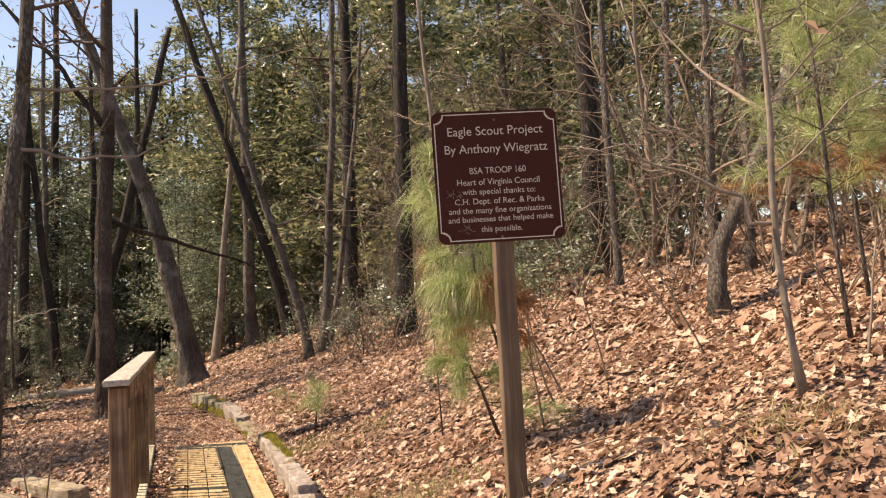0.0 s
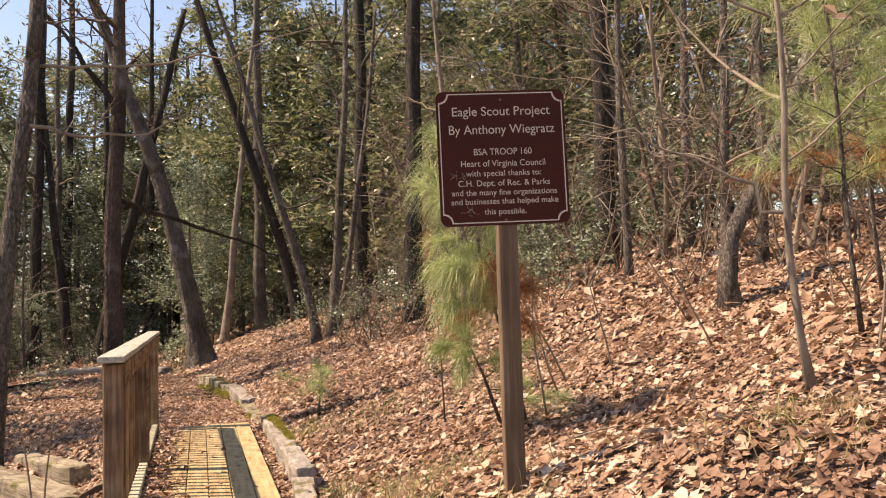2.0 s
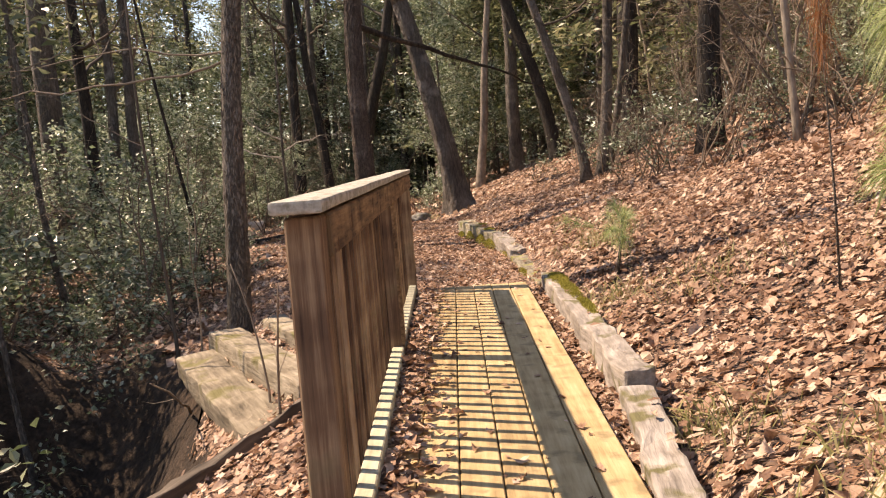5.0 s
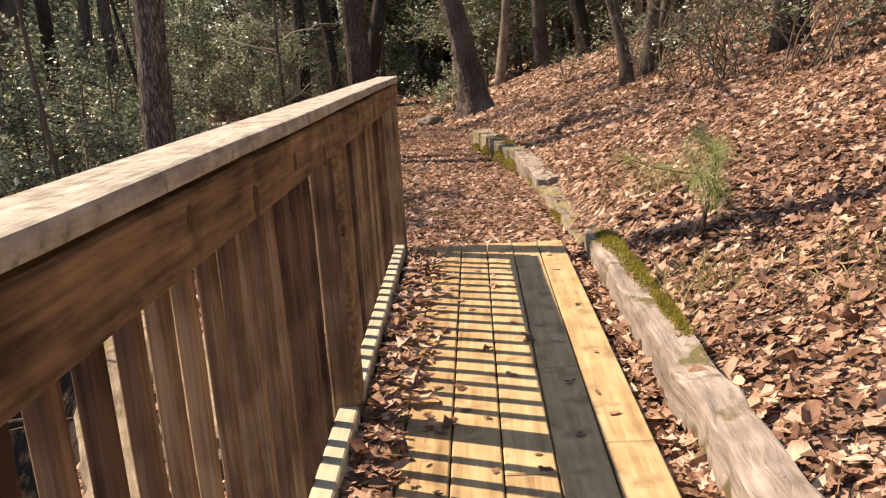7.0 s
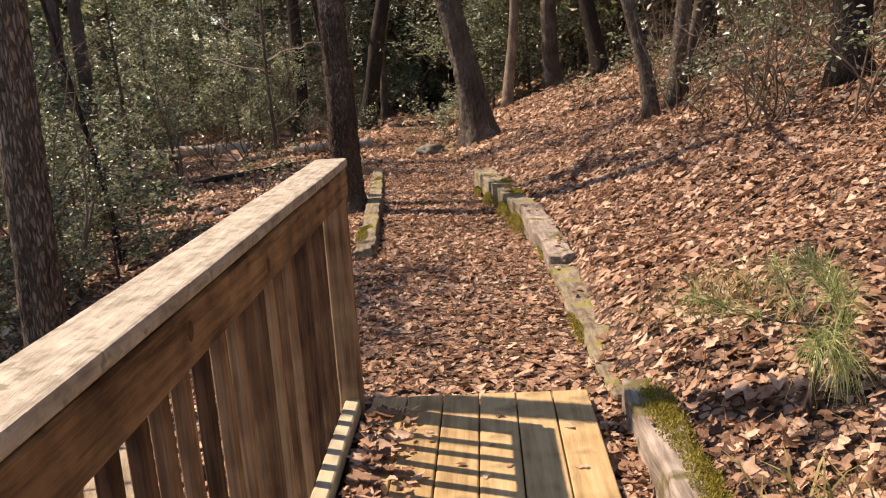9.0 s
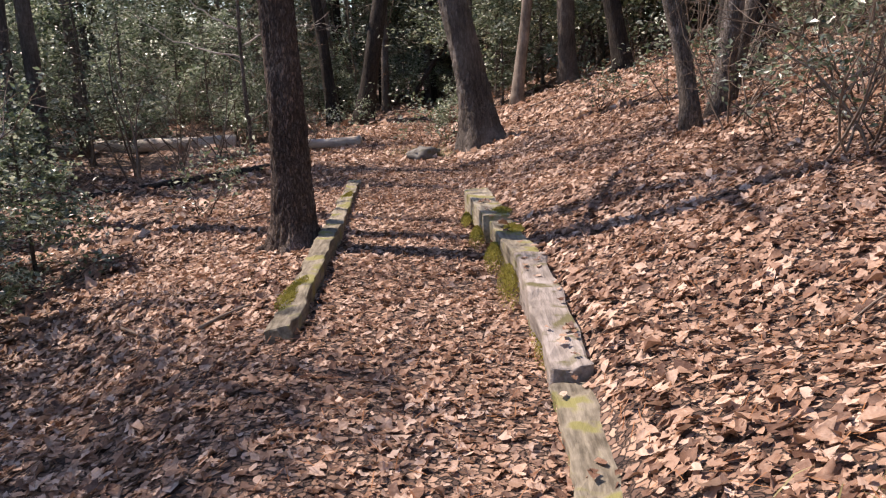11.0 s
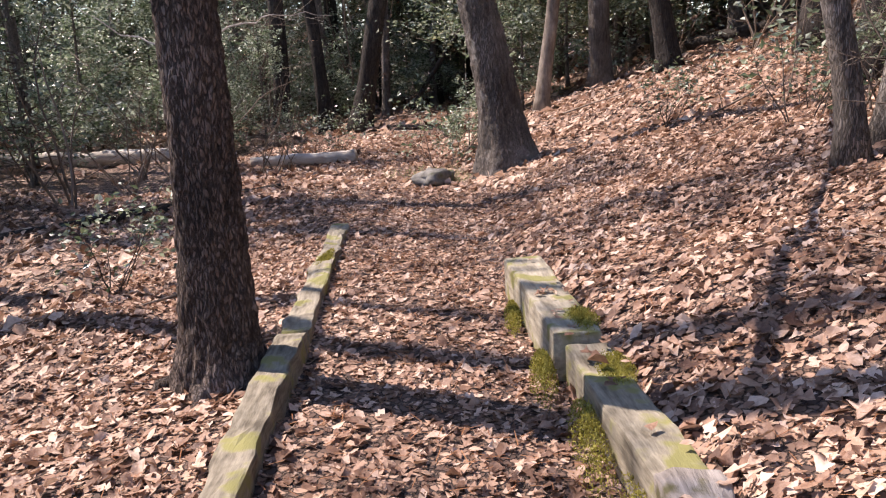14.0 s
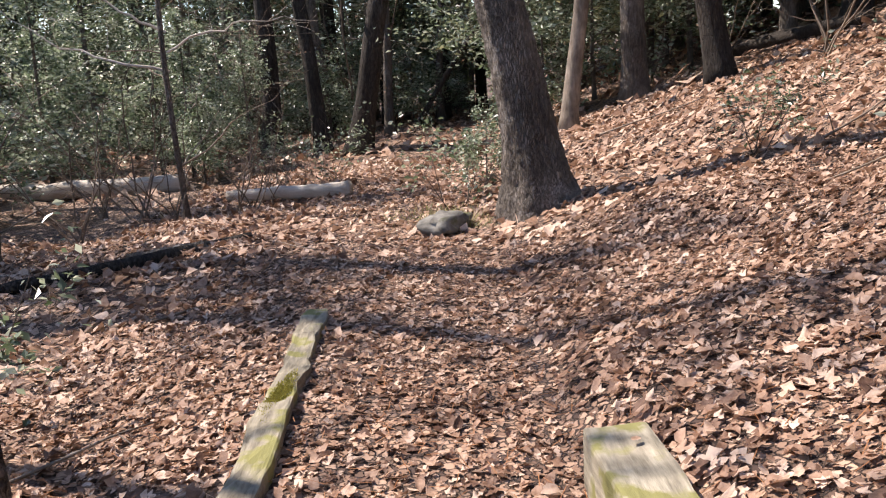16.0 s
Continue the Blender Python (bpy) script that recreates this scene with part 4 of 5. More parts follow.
bare_tree("tree", 6.3, 8.1, 0.062, 9, [(0, 0.03, 0), (9, 0.02, 0)], M_BARK, "slim grey-brown trunk on the sunny hill", 39, first=0.12, limbs=13, twig=M_TWIG)
bare_tree("tree", 6.5, 9.8, 0.065, 9, [(0, 0.02, 0), (9, 0.05, 0)], M_BARK, "slim grey-brown trunk on the sunny hill", 40, first=0.12, limbs=13, twig=M_TWIG)
bare_tree("tree", 5.2, 9.2, 0.055, 7, [(0, 0.0, 0), (7, 0.02, 0)], M_BARK, "slim grey trunk on the hill", 41, limbs=6, twig=M_TWIG)
bare_tree("bent_tree", 4.66, 6.45, 0.085, 5.5, [(0, -0.05, 0), (0.35, 0.12, 0), (0.7, 0.6, 0), (1.3, 0.62, 0), (2.5, 0.35, 0), (5, 0.25, 0)], M_BARK, "grey bent trunk curving aside above its foot", 42, limbs=5, twig=M_TWIG)
bare_tree("sapling", 3.64, 10.85, 0.045, 6, [(0, -0.1, 0), (6, -0.06, 0)], M_BARK_PALE, "thin pale sapling on the hill's edge", 43, limbs=6, twig=M_TWIG, segs=10)
bare_tree("sapling", -4.5, 11.7, 0.045, 6, [(0, -0.1, 0), (6, -0.05, 0)], M_BARK, "thin grey sapling by the gully", 44, limbs=7, twig=M_TWIG, segs=10)
bare_tree("sapling", -2.42, 9.25, 0.018, 4.5, [(0, -0.03, 0), (4, -0.02, 0)], M_TWIG_DARK, "whip-thin sapling behind the old planks", 45, limbs=4, reach=1.2, segs=8)
bare_tree("sapling", -3.5, 13.7, 0.03, 6, [(0, -0.12, 0), (6, -0.2, 0)], M_BARK_SHADED, "thin dark sapling leaning in the thicket", 46, limbs=5, segs=10)
stem = bare_tree("sapling", -3.95, 22.0, 0.04, 6, [(0, 0, 0), (6, 0.0, 0)], M_BARK, "thin bare sapling beside the fallen log", 47, first=0.12, limbs=14, reach=1.6, twig=M_TWIG, segs=10)
bare_tree("sapling", -3.6, 8.9, 0.03, 5, [(0, -0.1, 0), (5, -0.06, 0)], M_BARK, "thin grey sapling by the gully", 48, limbs=5, twig=M_TWIG, segs=8)
pale = bare_tree("sapling", 2.84, 3.36, 0.019, 3.6, [(0, -0.18, 0), (0.6, -0.07, 0), (1.1, 0.04, 0), (1.6, -0.06, 0), (3.6, -0.12, 0)], M_BARK_PALE, "forked pale sapling on the sunny slope", 49, first=0.3, limbs=13, reach=1.2, twig=M_BARK_PALE, segs=12, leaves=14)
z = gz(2.84, 3.36)
limb_on(pale, [(2.72, 3.36, z + 0.8), (2.45, 3.45, z + 1.05), (2.1, 3.6, z + 1.2), (1.75, 3.7, z + 1.25)], 0.012, M_BARK_PALE, 5)
limb_on(pale, [(2.66, 3.36, z + 1.75), (2.35, 3.4, z + 1.95), (1.95, 3.45, z + 2.25)], 0.009, M_BARK_PALE, 6)

limb_on(stem, [(-3.95, 22, 1.3), (-4.5, 21.8, 1.42), (-5.2, 21.7, 1.7), (-5.8, 21.6, 2.2)], 0.02, M_LOG, 13)
limb_on(stem, [(-3.96, 22, 1.75), (-4.4, 21.9, 1.95), (-4.9, 21.9, 2.4), (-5.3, 21.9, 3.0)], 0.018, M_LOG, 14)
limb_on(stem, [(-3.95, 22, 1.5), (-3.4, 22, 1.7), (-2.9, 22, 1.8), (-2.2, 22.1, 1.75)], 0.015, M_LOG, 15)
moss_patch(0.0, 20.32, gz(0.12, 20.55) + 0.02, 0.16, 0.1, 0.22, 91, 1500)
# long limbs of the trees by the railing
limb_on(t1, [(-1.6, 9.3, 3.1), (-1.1, 9.1, 2.95), (-0.4, 8.9, 2.95), (0.35, 8.7, 3.3)], 0.024, M_TWIG, 7)
limb_on(t1, [(-1.5, 9.3, 3.7), (-0.7, 9.0, 3.65), (0.4, 8.8, 3.75), (1.5, 8.6, 4.15)], 0.02, M_TWIG, 8)
limb_on(t1, [(-1.72, 9.3, 1.95), (-2.5, 9.0, 1.8), (-3.4, 8.8, 1.75), (-4.2, 8.7, 1.6)], 0.012, M_TWIG, 9)
limb_on(t1, [(-1.71, 9.3, 2.05), (-2.8, 9.4, 2.1), (-4.2, 9.6, 2.0)], 0.01, M_TWIG, 10)
limb_on(oak, [(-1.18, 14, 2.95), (-0.2, 15.2, 2.72), (0.9, 16.8, 2.48), (2.2, 19, 2.2)], 0.05, M_BARK_SHADED, 11)
limb_on(oak, [(-1.1, 14, 4.4), (-1.7, 13.6, 5.2), (-2.5, 13.4, 6.2)], 0.06, M_BARK_SHADED, 12)


# ---- evergreen hollies ----
def holly(name, height, width, count, seed, label, leaf=0.062, single=False, low=0.08, clump=0.5, spread=1.0):
    rr, nr = random.Random(seed), np.random.default_rng(seed)
    top = empty(name, pose(0, 0, 0), label, "holly", "evergreen understorey")
    trunk, tips = Tubes(), []
    line = trunk_line((0, 0, -0.1), [(0, rr.uniform(-0.05, 0.05), 0), (height, rr.uniform(-0.05, 0.05), 0)], height, rr)
    trunk.add(line, flare(height, 0.012 * height, len(line), 0.85, 0.4), 8)
    tw = Tubes()
    for i in range(int(16 + 7 * min(height, 9))):
        k = rr.uniform(low, 0.99)
        p, d = along_line(line, k)
        a = rr.uniform(0, 6.283)
        ln = width * (1.05 - 0.75 * k) * rr.uniform(0.55, 1.15)
        limb = wander(p, (math.cos(a), math.sin(a), rr.uniform(-0.05, 0.45)), ln, 3, 0.14, rr, -0.01)
        tw.add(limb, [0.012 * (1 - 0.26 * s) for s in range(4)], 3, cap=False)
        for s in (0.45, 0.7, 0.9, 1.0):
            tips.append(along_line(limb, s)[0])
            for _ in range(2):
                q, dd = along_line(limb, s)
                side = wander(q, dd + Vector((rr.gauss(0, 0.7), rr.gauss(0, 0.7), rr.gauss(0, 0.3))), ln * 0.35, 2, 0.1, rr)
                tips.append(side[-1])
                tips.append(side[1])
    trunk.make("trunk", M_BARK, top)
    tagged(tw.make("branchwork", M_TWIG_DARK, top), kind="stuff")
    kept = [p for p in tips if rr.random() < clump]
    per = max(3, round(count / len(kept)))
    v, f = leaf_quads(kept, leaf, nr, per, (0.1 if height < 7 else 0.17) * spread, single=single)
    tagged(mesh_object("crown", v, f, M_HOLLY if height < 9 else M_EVERGREEN, top, "glossy green leaves" if height < 9 else "olive and green foliage"), kind="stuff")
    return top


H = [holly("holly_tree", 3.2, 1.3, 2400, 61, "bushy green holly with pale glossy leaves", 0.115, clump=0.24), holly("holly_tree", 5.5, 1.8, 4200, 62, "tall loose green holly with glossy leaves", 0.12, low=0.1, clump=0.3), holly("holly_tree", 8.0, 2.2, 7000, 63, "tall dark green holly reaching into the canopy", 0.15, True, 0.28), holly("evergreen_tree", 12.0, 2.6, 5400, 64, "high evergreen closing the view of the sky", 0.28, True, 0.06, 0.6), holly("evergreen_tree", 12.0, 2.9, 3000, 65, "high open evergreen with a bare lower trunk", 0.26, True, 0.36, 0.4, 1.5), holly("evergreen_tree", 17.0, 3.4, 520, 66, "tall thin-crowned shade tree with scattered leaf clumps, added to dapple the path", 0.24, True, 0.6, 0.13, 1.2)]
HEIGHTS = (3.2, 5.5, 8.0, 12.0, 12.0, 17.0)


def place(ob, x, y, yaw, s, sink=0.05):
    return copy_thing(ob, pose(x, y, gz(x, y) - sink, 0, 0, yaw) @ Matrix.Diagonal((s, s, s * 1.0, 1)))


rr = random.Random(77)
spots = []


def free(x, y, gap):
    return all((x - a) ** 2 + (y - b) ** 2 > gap * gap for a, b, _, _ in spots)


def path_x(y):
    return float((table(RIGHT_EDGE, y) + table(LEFT_EDGE, y)) / 2)


# thicket beside the gully and the path, lowest towards the path so that the sun reaches over it
for _ in range(6000):
    x, y = rr.uniform(-18, -3.2), rr.uniform(10, 26)
    most = 0.95 * (-x - 1.9) / 0.72
    if x < -0.6 * y - 2 or most < 2.0 or y > 15.5 and x > -0.65 * (y - 10.6) - 0.4 or (13 < y < 14.6 and x > -4.0):
        continue
    want = min(most * 0.72, 6.0) * rr.uniform(0.5, 1.0)
    if free(x, y, (0.8 if y < 15 else 1.25) + 0.2 * want):
        spots.append((x, y, 0 if want < 3.9 else 1, want))
# hollies behind the fallen logs, with lit ground between them
for _ in range(1500):
    x, y = rr.uniform(-15, 0.5), rr.uniform(27, 38)
    if x > path_x(y) - 2.2 and y < 36 or x < -0.6 * y - 2 or abs(x + 3.4) < 1.3 and y < 33 or x > -5.6 and y < 31:
        continue
    want = rr.uniform(1.6, 5.2)
    if free(x, y, 0.95 + 0.26 * want):
        spots.append((x, y, 0 if want < 3.3 else (1 if want < 4.5 else 2), want))
# open-crowned evergreens above them
for _ in range(3000):
    x, y = rr.uniform(-24, 2), rr.uniform(27.5, 46)
    if x < -0.6 * y - 3 or x > 0.05 * y or abs(x - path_x(y)) < 1.4 and y < 36 or -4.8 < x < -1 and y < 34:
        continue
    if free(x, y, 2.3) and len(spots) < 165 and y < 36:
        spots.append((x, y, 4, rr.uniform(8.5, 13)) if rr.random() < 0.45 else (x, y, 2, rr.uniform(6, 9)))
# close foliage behind, down to the ground
for _ in range(2000):
    y = rr.uniform(37.5, 47)
    x = rr.uniform(-0.62, 0.05) * y
    if free(x, y, 2.3) and len(spots) < 215:
        spots.append((x, y, 3, rr.uniform(11, 15)))
# dense ones up the hill
for _ in range(6000):
    x, y = rr.uniform(0, 20), rr.uniform(27, 46)
    if x < 0.05 * y or x > 0.5 * y + 2:
        continue
    if free(x, y, 2.4 + 0.04 * (y - 24)) and len(spots) < 250:
        spots.append((x, y, 3, rr.uniform(9.5, 14)))
# high open trees: three far back, four added for broken shade across the path
for x, y, h in ((-4.5, 40, 13), (-7, 41, 14), (-2, 42, 13), (-9.6, 20.8, 11.5), (-6.3, 12.4, 9.0), (-8.8, 25.4, 10.5), (-13, 22.5, 12)):
    spots.append((x, y, 4, h))
# thin crowns above the view, added only to dapple the path and slope
for x, y, h in ((-7.0, 16.6, 17), (-8.2, 19.9, 17), (-8.9, 14.0, 12), (-7.8, 12.7, 11), (-7.2, 20.9, 12.5)):
    spots.append((x, y, 5, h))
for x, y, h in ((4.6, 33, 12), (5.4, 36, 13), (6.8, 33, 12), (5.8, 30.5, 9), (14, 15.5, 9), (18, 20, 10), (11.5, 12.8, 8), (16, 17.5, 9), (20, 22, 10), (1.6, 33, 15), (3.2, 35, 15), (0.2, 37.5, 15), (2.9, 31, 12)):
    spots.append((x, y, 3, h))
for x, y, h in ((-4.6, 36, 8), (-3.2, 38, 8.5), (-1.2, 38.5, 8), (-8.2, 33.5, 8), (-7, 36.5, 9), (0.4, 36, 8), (1.4, 34.5, 7), (-9.6, 31.2, 7)):
    spots.append((x, y, 2, h))
# the first three stand mostly out of view, added to shade the gully
for x, y, h in ((-5.5, 8.5, 4.6), (-5.9, 7.4, 4.2), (-5.4, 9.7, 4.8), (-7.6, 23.4, 4.6), (-8.6, 27.2, 4.4), (-6.2, 28.0, 3.4), (-4.9, 27.6, 2.6)):
    spots.append((x, y, 1, h))
for x, y, h in ((5.4, 20.6, 11), (7.2, 17.4, 10), (6.2, 23.4, 12), (8.6, 20.2, 11), (9.4, 15.8, 10), (9.8, 12.6, 9), (11.2, 10.2, 9), (12.4, 14.4, 11), (10.8, 18.6, 11), (11.5, 7.4, 8), (13.6, 11, 10), (12.6, 18, 11), (9.2, 23, 12), (13.6, 5.2, 8), (14.4, 8.2, 9)):
    spots.append((x, y, 3, h))
for x, y, h in ((-3.55, 14.3, 1.7), (-3.2, 12.9, 1.3), (5.0, 11.8, 1.6), (7.4, 13.4, 3), (8.6, 10.8, 3.4), (8.8, 14.2, 3.2), (6.4, 17.6, 2.2), (4.9, 19.9, 1.6), (-0.4, 22.6, 1.1), (5.8, 14.6, 2.2), (7.8, 8.0, 3), (9.0, 6.0, 3), (-4.5, 33, 2.2), (-2.6, 34.6, 2.5), (-6.2, 32.5, 2.6), (-5.4, 35.8, 3.2), (-3.6, 36.8, 3), (1.5, 28.2, 4), (0.5, 27.4, 3), (3.4, 29, 5)):
    spots.append((x, y, 0 if h < 3.9 else 1, h))
used = [False] * 6
for x, y, k, h in spots:
    s, yaw = h / HEIGHTS[k], rr.uniform(0, 360)
    if not used[k]:
        used[k] = True
        H[k].matrix_world = pose(x, y, gz(x, y) - 0.05, 0, 0, yaw) @ Matrix.Diagonal((s, s, s, 1))
    else:
        copy_thing(H[k], pose(x, y, gz(x, y) - 0.05, 0, 0, yaw) @ Matrix.Diagonal((s / H[k].scale.x, s / H[k].scale.x, s / H[k].scale.x, 1)))

# ---- bare background trees ----
far_kinds = [
    bare_tree("woodland_tree", 8.5, 18, 0.16, 13, [(0, 0.02, 0), (13, 0.02, 0)], M_BARK_SHADED, "bare woodland tree with dark upright trunk", 91, first=0.2, limbs=8, reach=3.2, depth=2, group="bare woodland trees"),
    bare_tree("woodland_tree", 10.5, 9.5, 0.12, 11, [(0, 0.05, 0), (11, -0.03, 0)], M_BARK, "bare woodland tree with grey trunk", 92, first=0.15, limbs=8, reach=3.0, depth=2, twig=M_TWIG, group="bare woodland trees"),
    bare_tree("woodland_tree", 12.5, 6, 0.09, 9, [(0, -0.06, 0), (9, 0.08, 0)], M_BARK_PALE, "slim bare woodland tree with pale trunk", 93, first=0.1, limbs=8, reach=2.6, depth=2, twig=M_TWIG, group="bare woodland trees"),
]
taken = [(8.5, 18), (10.5, 9.5), (12.5, 6)]
count = 0
for _ in range(3000):
    x, y = rr.uniform(-24, 26), rr.uniform(3, 52)
    if x < 6.5 and y < 25 or x < -0.62 * y - 4 or x > 0.95 * y + 8 or (-2.6 < x < 0.5 and y < 37):
        continue
    if x < 0 and y < 28:
        continue
    if all((x - a) ** 2 + (y - b) ** 2 > (1.5 if y < 24 else 2.3) ** 2 for a, b in taken) and count < 46:
        taken.append((x, y))
        place(rr.choice(far_kinds), x, y, rr.uniform(0, 360), rr.uniform(0.8, 1.35), 0.0)
        count += 1
for x, y, s in ((-6.4, 17.2, 0.8), (-9.6, 15.6, 1.1), (-7.6, 20.8, 1.1)):
    place(far_kinds[(0, 1)[s > 0.95]], x, y, rr.uniform(0, 360), s, 0.0)
for x, y, s in ((-5.2, 36.5, 1.4), (-2.0, 37, 1.2), (-0.9, 39, 1.1), (-8, 36, 1.4)):
    place(far_kinds[rr.randrange(2)], x, y, rr.uniform(0, 360), s, 0.0)
# behind the start
for x, y in ((-4, -5), (2.5, -6), (6, -3), (-7, -1), (9, 0.5), (-9, 4)):
    place(far_kinds[1], x, y, rr.uniform(0, 360), 1.0, 0.0)


# ---- undergrowth ----
def shrub(name, height, stems, seed, mat, label, category="shrub", leaves=0, group=""):
    r = random.Random(seed)
    top = empty(name, pose(0, 0, 0), label, category, group)
    t, tips = Tubes(), []
    for _ in range(stems):
        a = r.uniform(0, 6.283)
        line = wander((r.uniform(-0.15, 0.15), r.uniform(-0.15, 0.15), -0.05), (0.5 * math.cos(a), 0.5 * math.sin(a), 1), height * r.uniform(0.6, 1.1), 6, 0.14, r)
        r0 = 0.007 * height
        t.add(line, [r0 * (1 - 0.13 * i) for i in range(7)], 4, cap=False)
        branch_out(t, line, r0, r, 1, 6, height * 0.45, tips, 0.9, 0.02, 0.15)
    tagged(t.make("branchwork", mat, top), kind="stuff")
    if leaves:
        v, f = leaf_quads([r.choice(tips)[0] for _ in range(leaves)], 0.06, np.random.default_rng(seed), 3, 0.06)
        mesh_object("leaves", v, f, M_HOLLY, top, "small green leaves")
    return top


S = [shrub("bare_shrub", 1.5, 6, 101, M_TWIG, "tangled bare shrub with pale brown twigs", group="tangled undergrowth"), shrub("bare_shrub", 2.3, 5, 102, M_TWIG, "tall bare shrub with fine pale twigs", group="tangled undergrowth"), shrub("leafy_shrub", 1.0, 5, 103, M_TWIG_DARK, "low shrub with few green leaves", leaves=110, group="leafy undergrowth")]
seats = [(2.6, 13.1, 0), (2.9, 13.3, 2), (2.6, 14.2, 2), (3.3, 14.9, 2), (2.4, 14.9, 0), (2.9, 18.2, 2), (1.9, 19.4, 2), (3.9, 15.6, 2), (3.0, 11.9, 0), (4.1, 13.0, 2), (4.8, 12.2, 2), (5.4, 11.0, 2), (6.0, 9.6, 2), (5.0, 15.0, 2), (3.1, 14.4, 0), (2.9, 16.9, 0), (4.2, 12.3, 1), (4.6, 13.6, 0), (5.2, 10.4, 1), (4.4, 9.6, 2), (5.6, 12.4, 0), (3.4, 12.0, 2), (3.3, 17.8, 2), (2.4, 17.2, 2), (4.5, 16.4, 0), (6.9, 7.4, 1), (5.6, 5.6, 1), (6.4, 4.6, 1), (5.0, 4.0, 0), (5.6, 7.0, 1), (6.6, 6.0, 1), (6.2, 8.9, 1), (5.9, 10.6, 1), (5.3, 8.0, 0), (4.6, 5.0, 0), (5.8, 4.6, 1), (6.9, 5.2, 1), (4.2, 11.0, 0), (5.0, 13.0, 1), (6.2, 13.6, 1), (5.4, 15.6, 1), (4.0, 14.8, 0), (4.7, 17.8, 1), (5.9, 19.0, 1), (5.4, 22.6, 1), (-4.1, 7.6, 2), (-3.7, 8.4, 2), (-4.4, 9.2, 2), (-3.0, 9.3, 2), (-4.9, 8.4, 2), (-0.75, 21.4, 2), (-0.4, 22.0, 2), (-2.9, 10.6, 2), (-3.4, 10.0, 2), (-2.6, 16.0, 2), (-4.3, 8.6, 2), (-2.1, 5.3, 2), (-3.0, 4.8, 2), (4.0, 24, 1), (2.4, 28, 1), (6.4, 22, 1), (0.2, 27, 0), (3.4, 27, 1), (6.8, 15.8, 1), (-6, 24, 1), (-7.5, 23, 1), (-5.5, 20.5, 1), (-4.3, 22.4, 1), (-4.9, 22.8, 1), (-3.5, 22.7, 0), (-5.2, 21.8, 1), (-3.2, 24.4, 2), (-2.7, 24.7, 2), (-3.2, 23.3, 0), (-4.6, 10.4, 1), (-5.4, 11.5, 1), (-3.6, 11.4, 1), (-5.0, 9.6, 1), (-3.4, 12.4, 1), (-4.2, 13.2, 1), (-4.4, 7.2, 2)]
used = [False] * 3
for x, y, k in seats:
    s, yaw = rr.uniform(0.8, 1.2), rr.uniform(0, 360)
    if not used[k]:
        used[k] = True
        S[k].matrix_world = pose(x, y, gz(x, y), 0, 0, yaw)
    else:
        place(S[k], x, y, yaw, s, 0.0)


def tangle_tree(name, height, stems, seed, label, dead=40):
    """A many-stemmed bare understorey tree: arching stems, a mesh of thin crossing twigs, a few withered leaves."""
    r = random.Random(seed)
    top = empty(name, pose(0, 0, 0), label, "understorey tree", "bare understorey trees")
    t, tips = Tubes(), []
    for _ in range(stems):
        a = r.uniform(0, 6.283)
        line = wander((r.uniform(-0.25, 0.25), r.uniform(-0.25, 0.25), -0.05), (0.4 * math.cos(a), 0.4 * math.sin(a), 1), height * r.uniform(0.6, 1.1), 7, 0.13, r, 0.02)
        r0 = 0.0065 * height
        t.add(line, [r0 * (1 - 0.11 * i) for i in range(8)], 5, cap=False)
        for _ in range(13):
            k = r.uniform(0.12, 1.0)
            p, d = along_line(line, k)
            b = r.uniform(0, 6.283)
            ln = height * r.uniform(0.25, 0.5)
            arm = wander(p, (math.cos(b), math.sin(b), r.uniform(-0.1, 0.8)), ln, 5, 0.2, r, -0.05)
            t.add(arm, [0.0085 - 0.0011 * i for i in range(6)], 3, cap=False)
            for _ in range(3):
                q, dd = along_line(arm, r.uniform(0.2, 1.0))
                side = wander(q, dd + Vector((r.gauss(0, 0.8), r.gauss(0, 0.8), r.gauss(0, 0.6))), ln * r.uniform(0.25, 0.5), 3, 0.22, r, -0.04)
                t.add(side, [0.0052, 0.0044, 0.0036, 0.0028], 3, cap=False)
                tips.append(side[-1])
    tagged(t.make("branchwork", M_TWIG, top), kind="stuff")
    v, f = leaf_quads([r.choice(tips) for _ in range(dead)], 0.075, np.random.default_rng(seed), 2, 0.05)
    mesh_object("dead_leaves", v, f, M_BROWN_LEAF, top, "few withered brown leaves")
    return top


TANGLES = [tangle_tree("understorey_tree", 4.2, 5, 151, "bare arching understorey tree with tangled brown twigs"), tangle_tree("understorey_tree", 5.6, 5, 152, "tall bare understorey tree, twigs hung with withered leaves", 110)]
spread_out = []
for _ in range(4000):
    x, y = rr.uniform(2.5, 15), rr.uniform(7, 30)
    if x < 4.2 + 0.07 * abs(y - 12) or x < 0.2 * y or x > 0.8 * y + 4 or len(spread_out) >= 34:
        continue
    if all((x - a) ** 2 + (y - b) ** 2 > 1.5 ** 2 for a, b in spread_out):
        spread_out.append((x, y))
spread_out += [(-6.5, 31), (-4.2, 35), (-8.5, 33), (1.5, 33), (-6.8, 13.6), (-8.2, 11.4)]
for i, (x, y) in enumerate(spread_out):
    if i < 2:
        TANGLES[i].matrix_world = pose(x, y, gz(x, y), 0, 0, 40 * i)
    else:
        place(TANGLES[i % 2], x, y, rr.uniform(0, 360), rr.uniform(0.75, 1.2), 0.0)


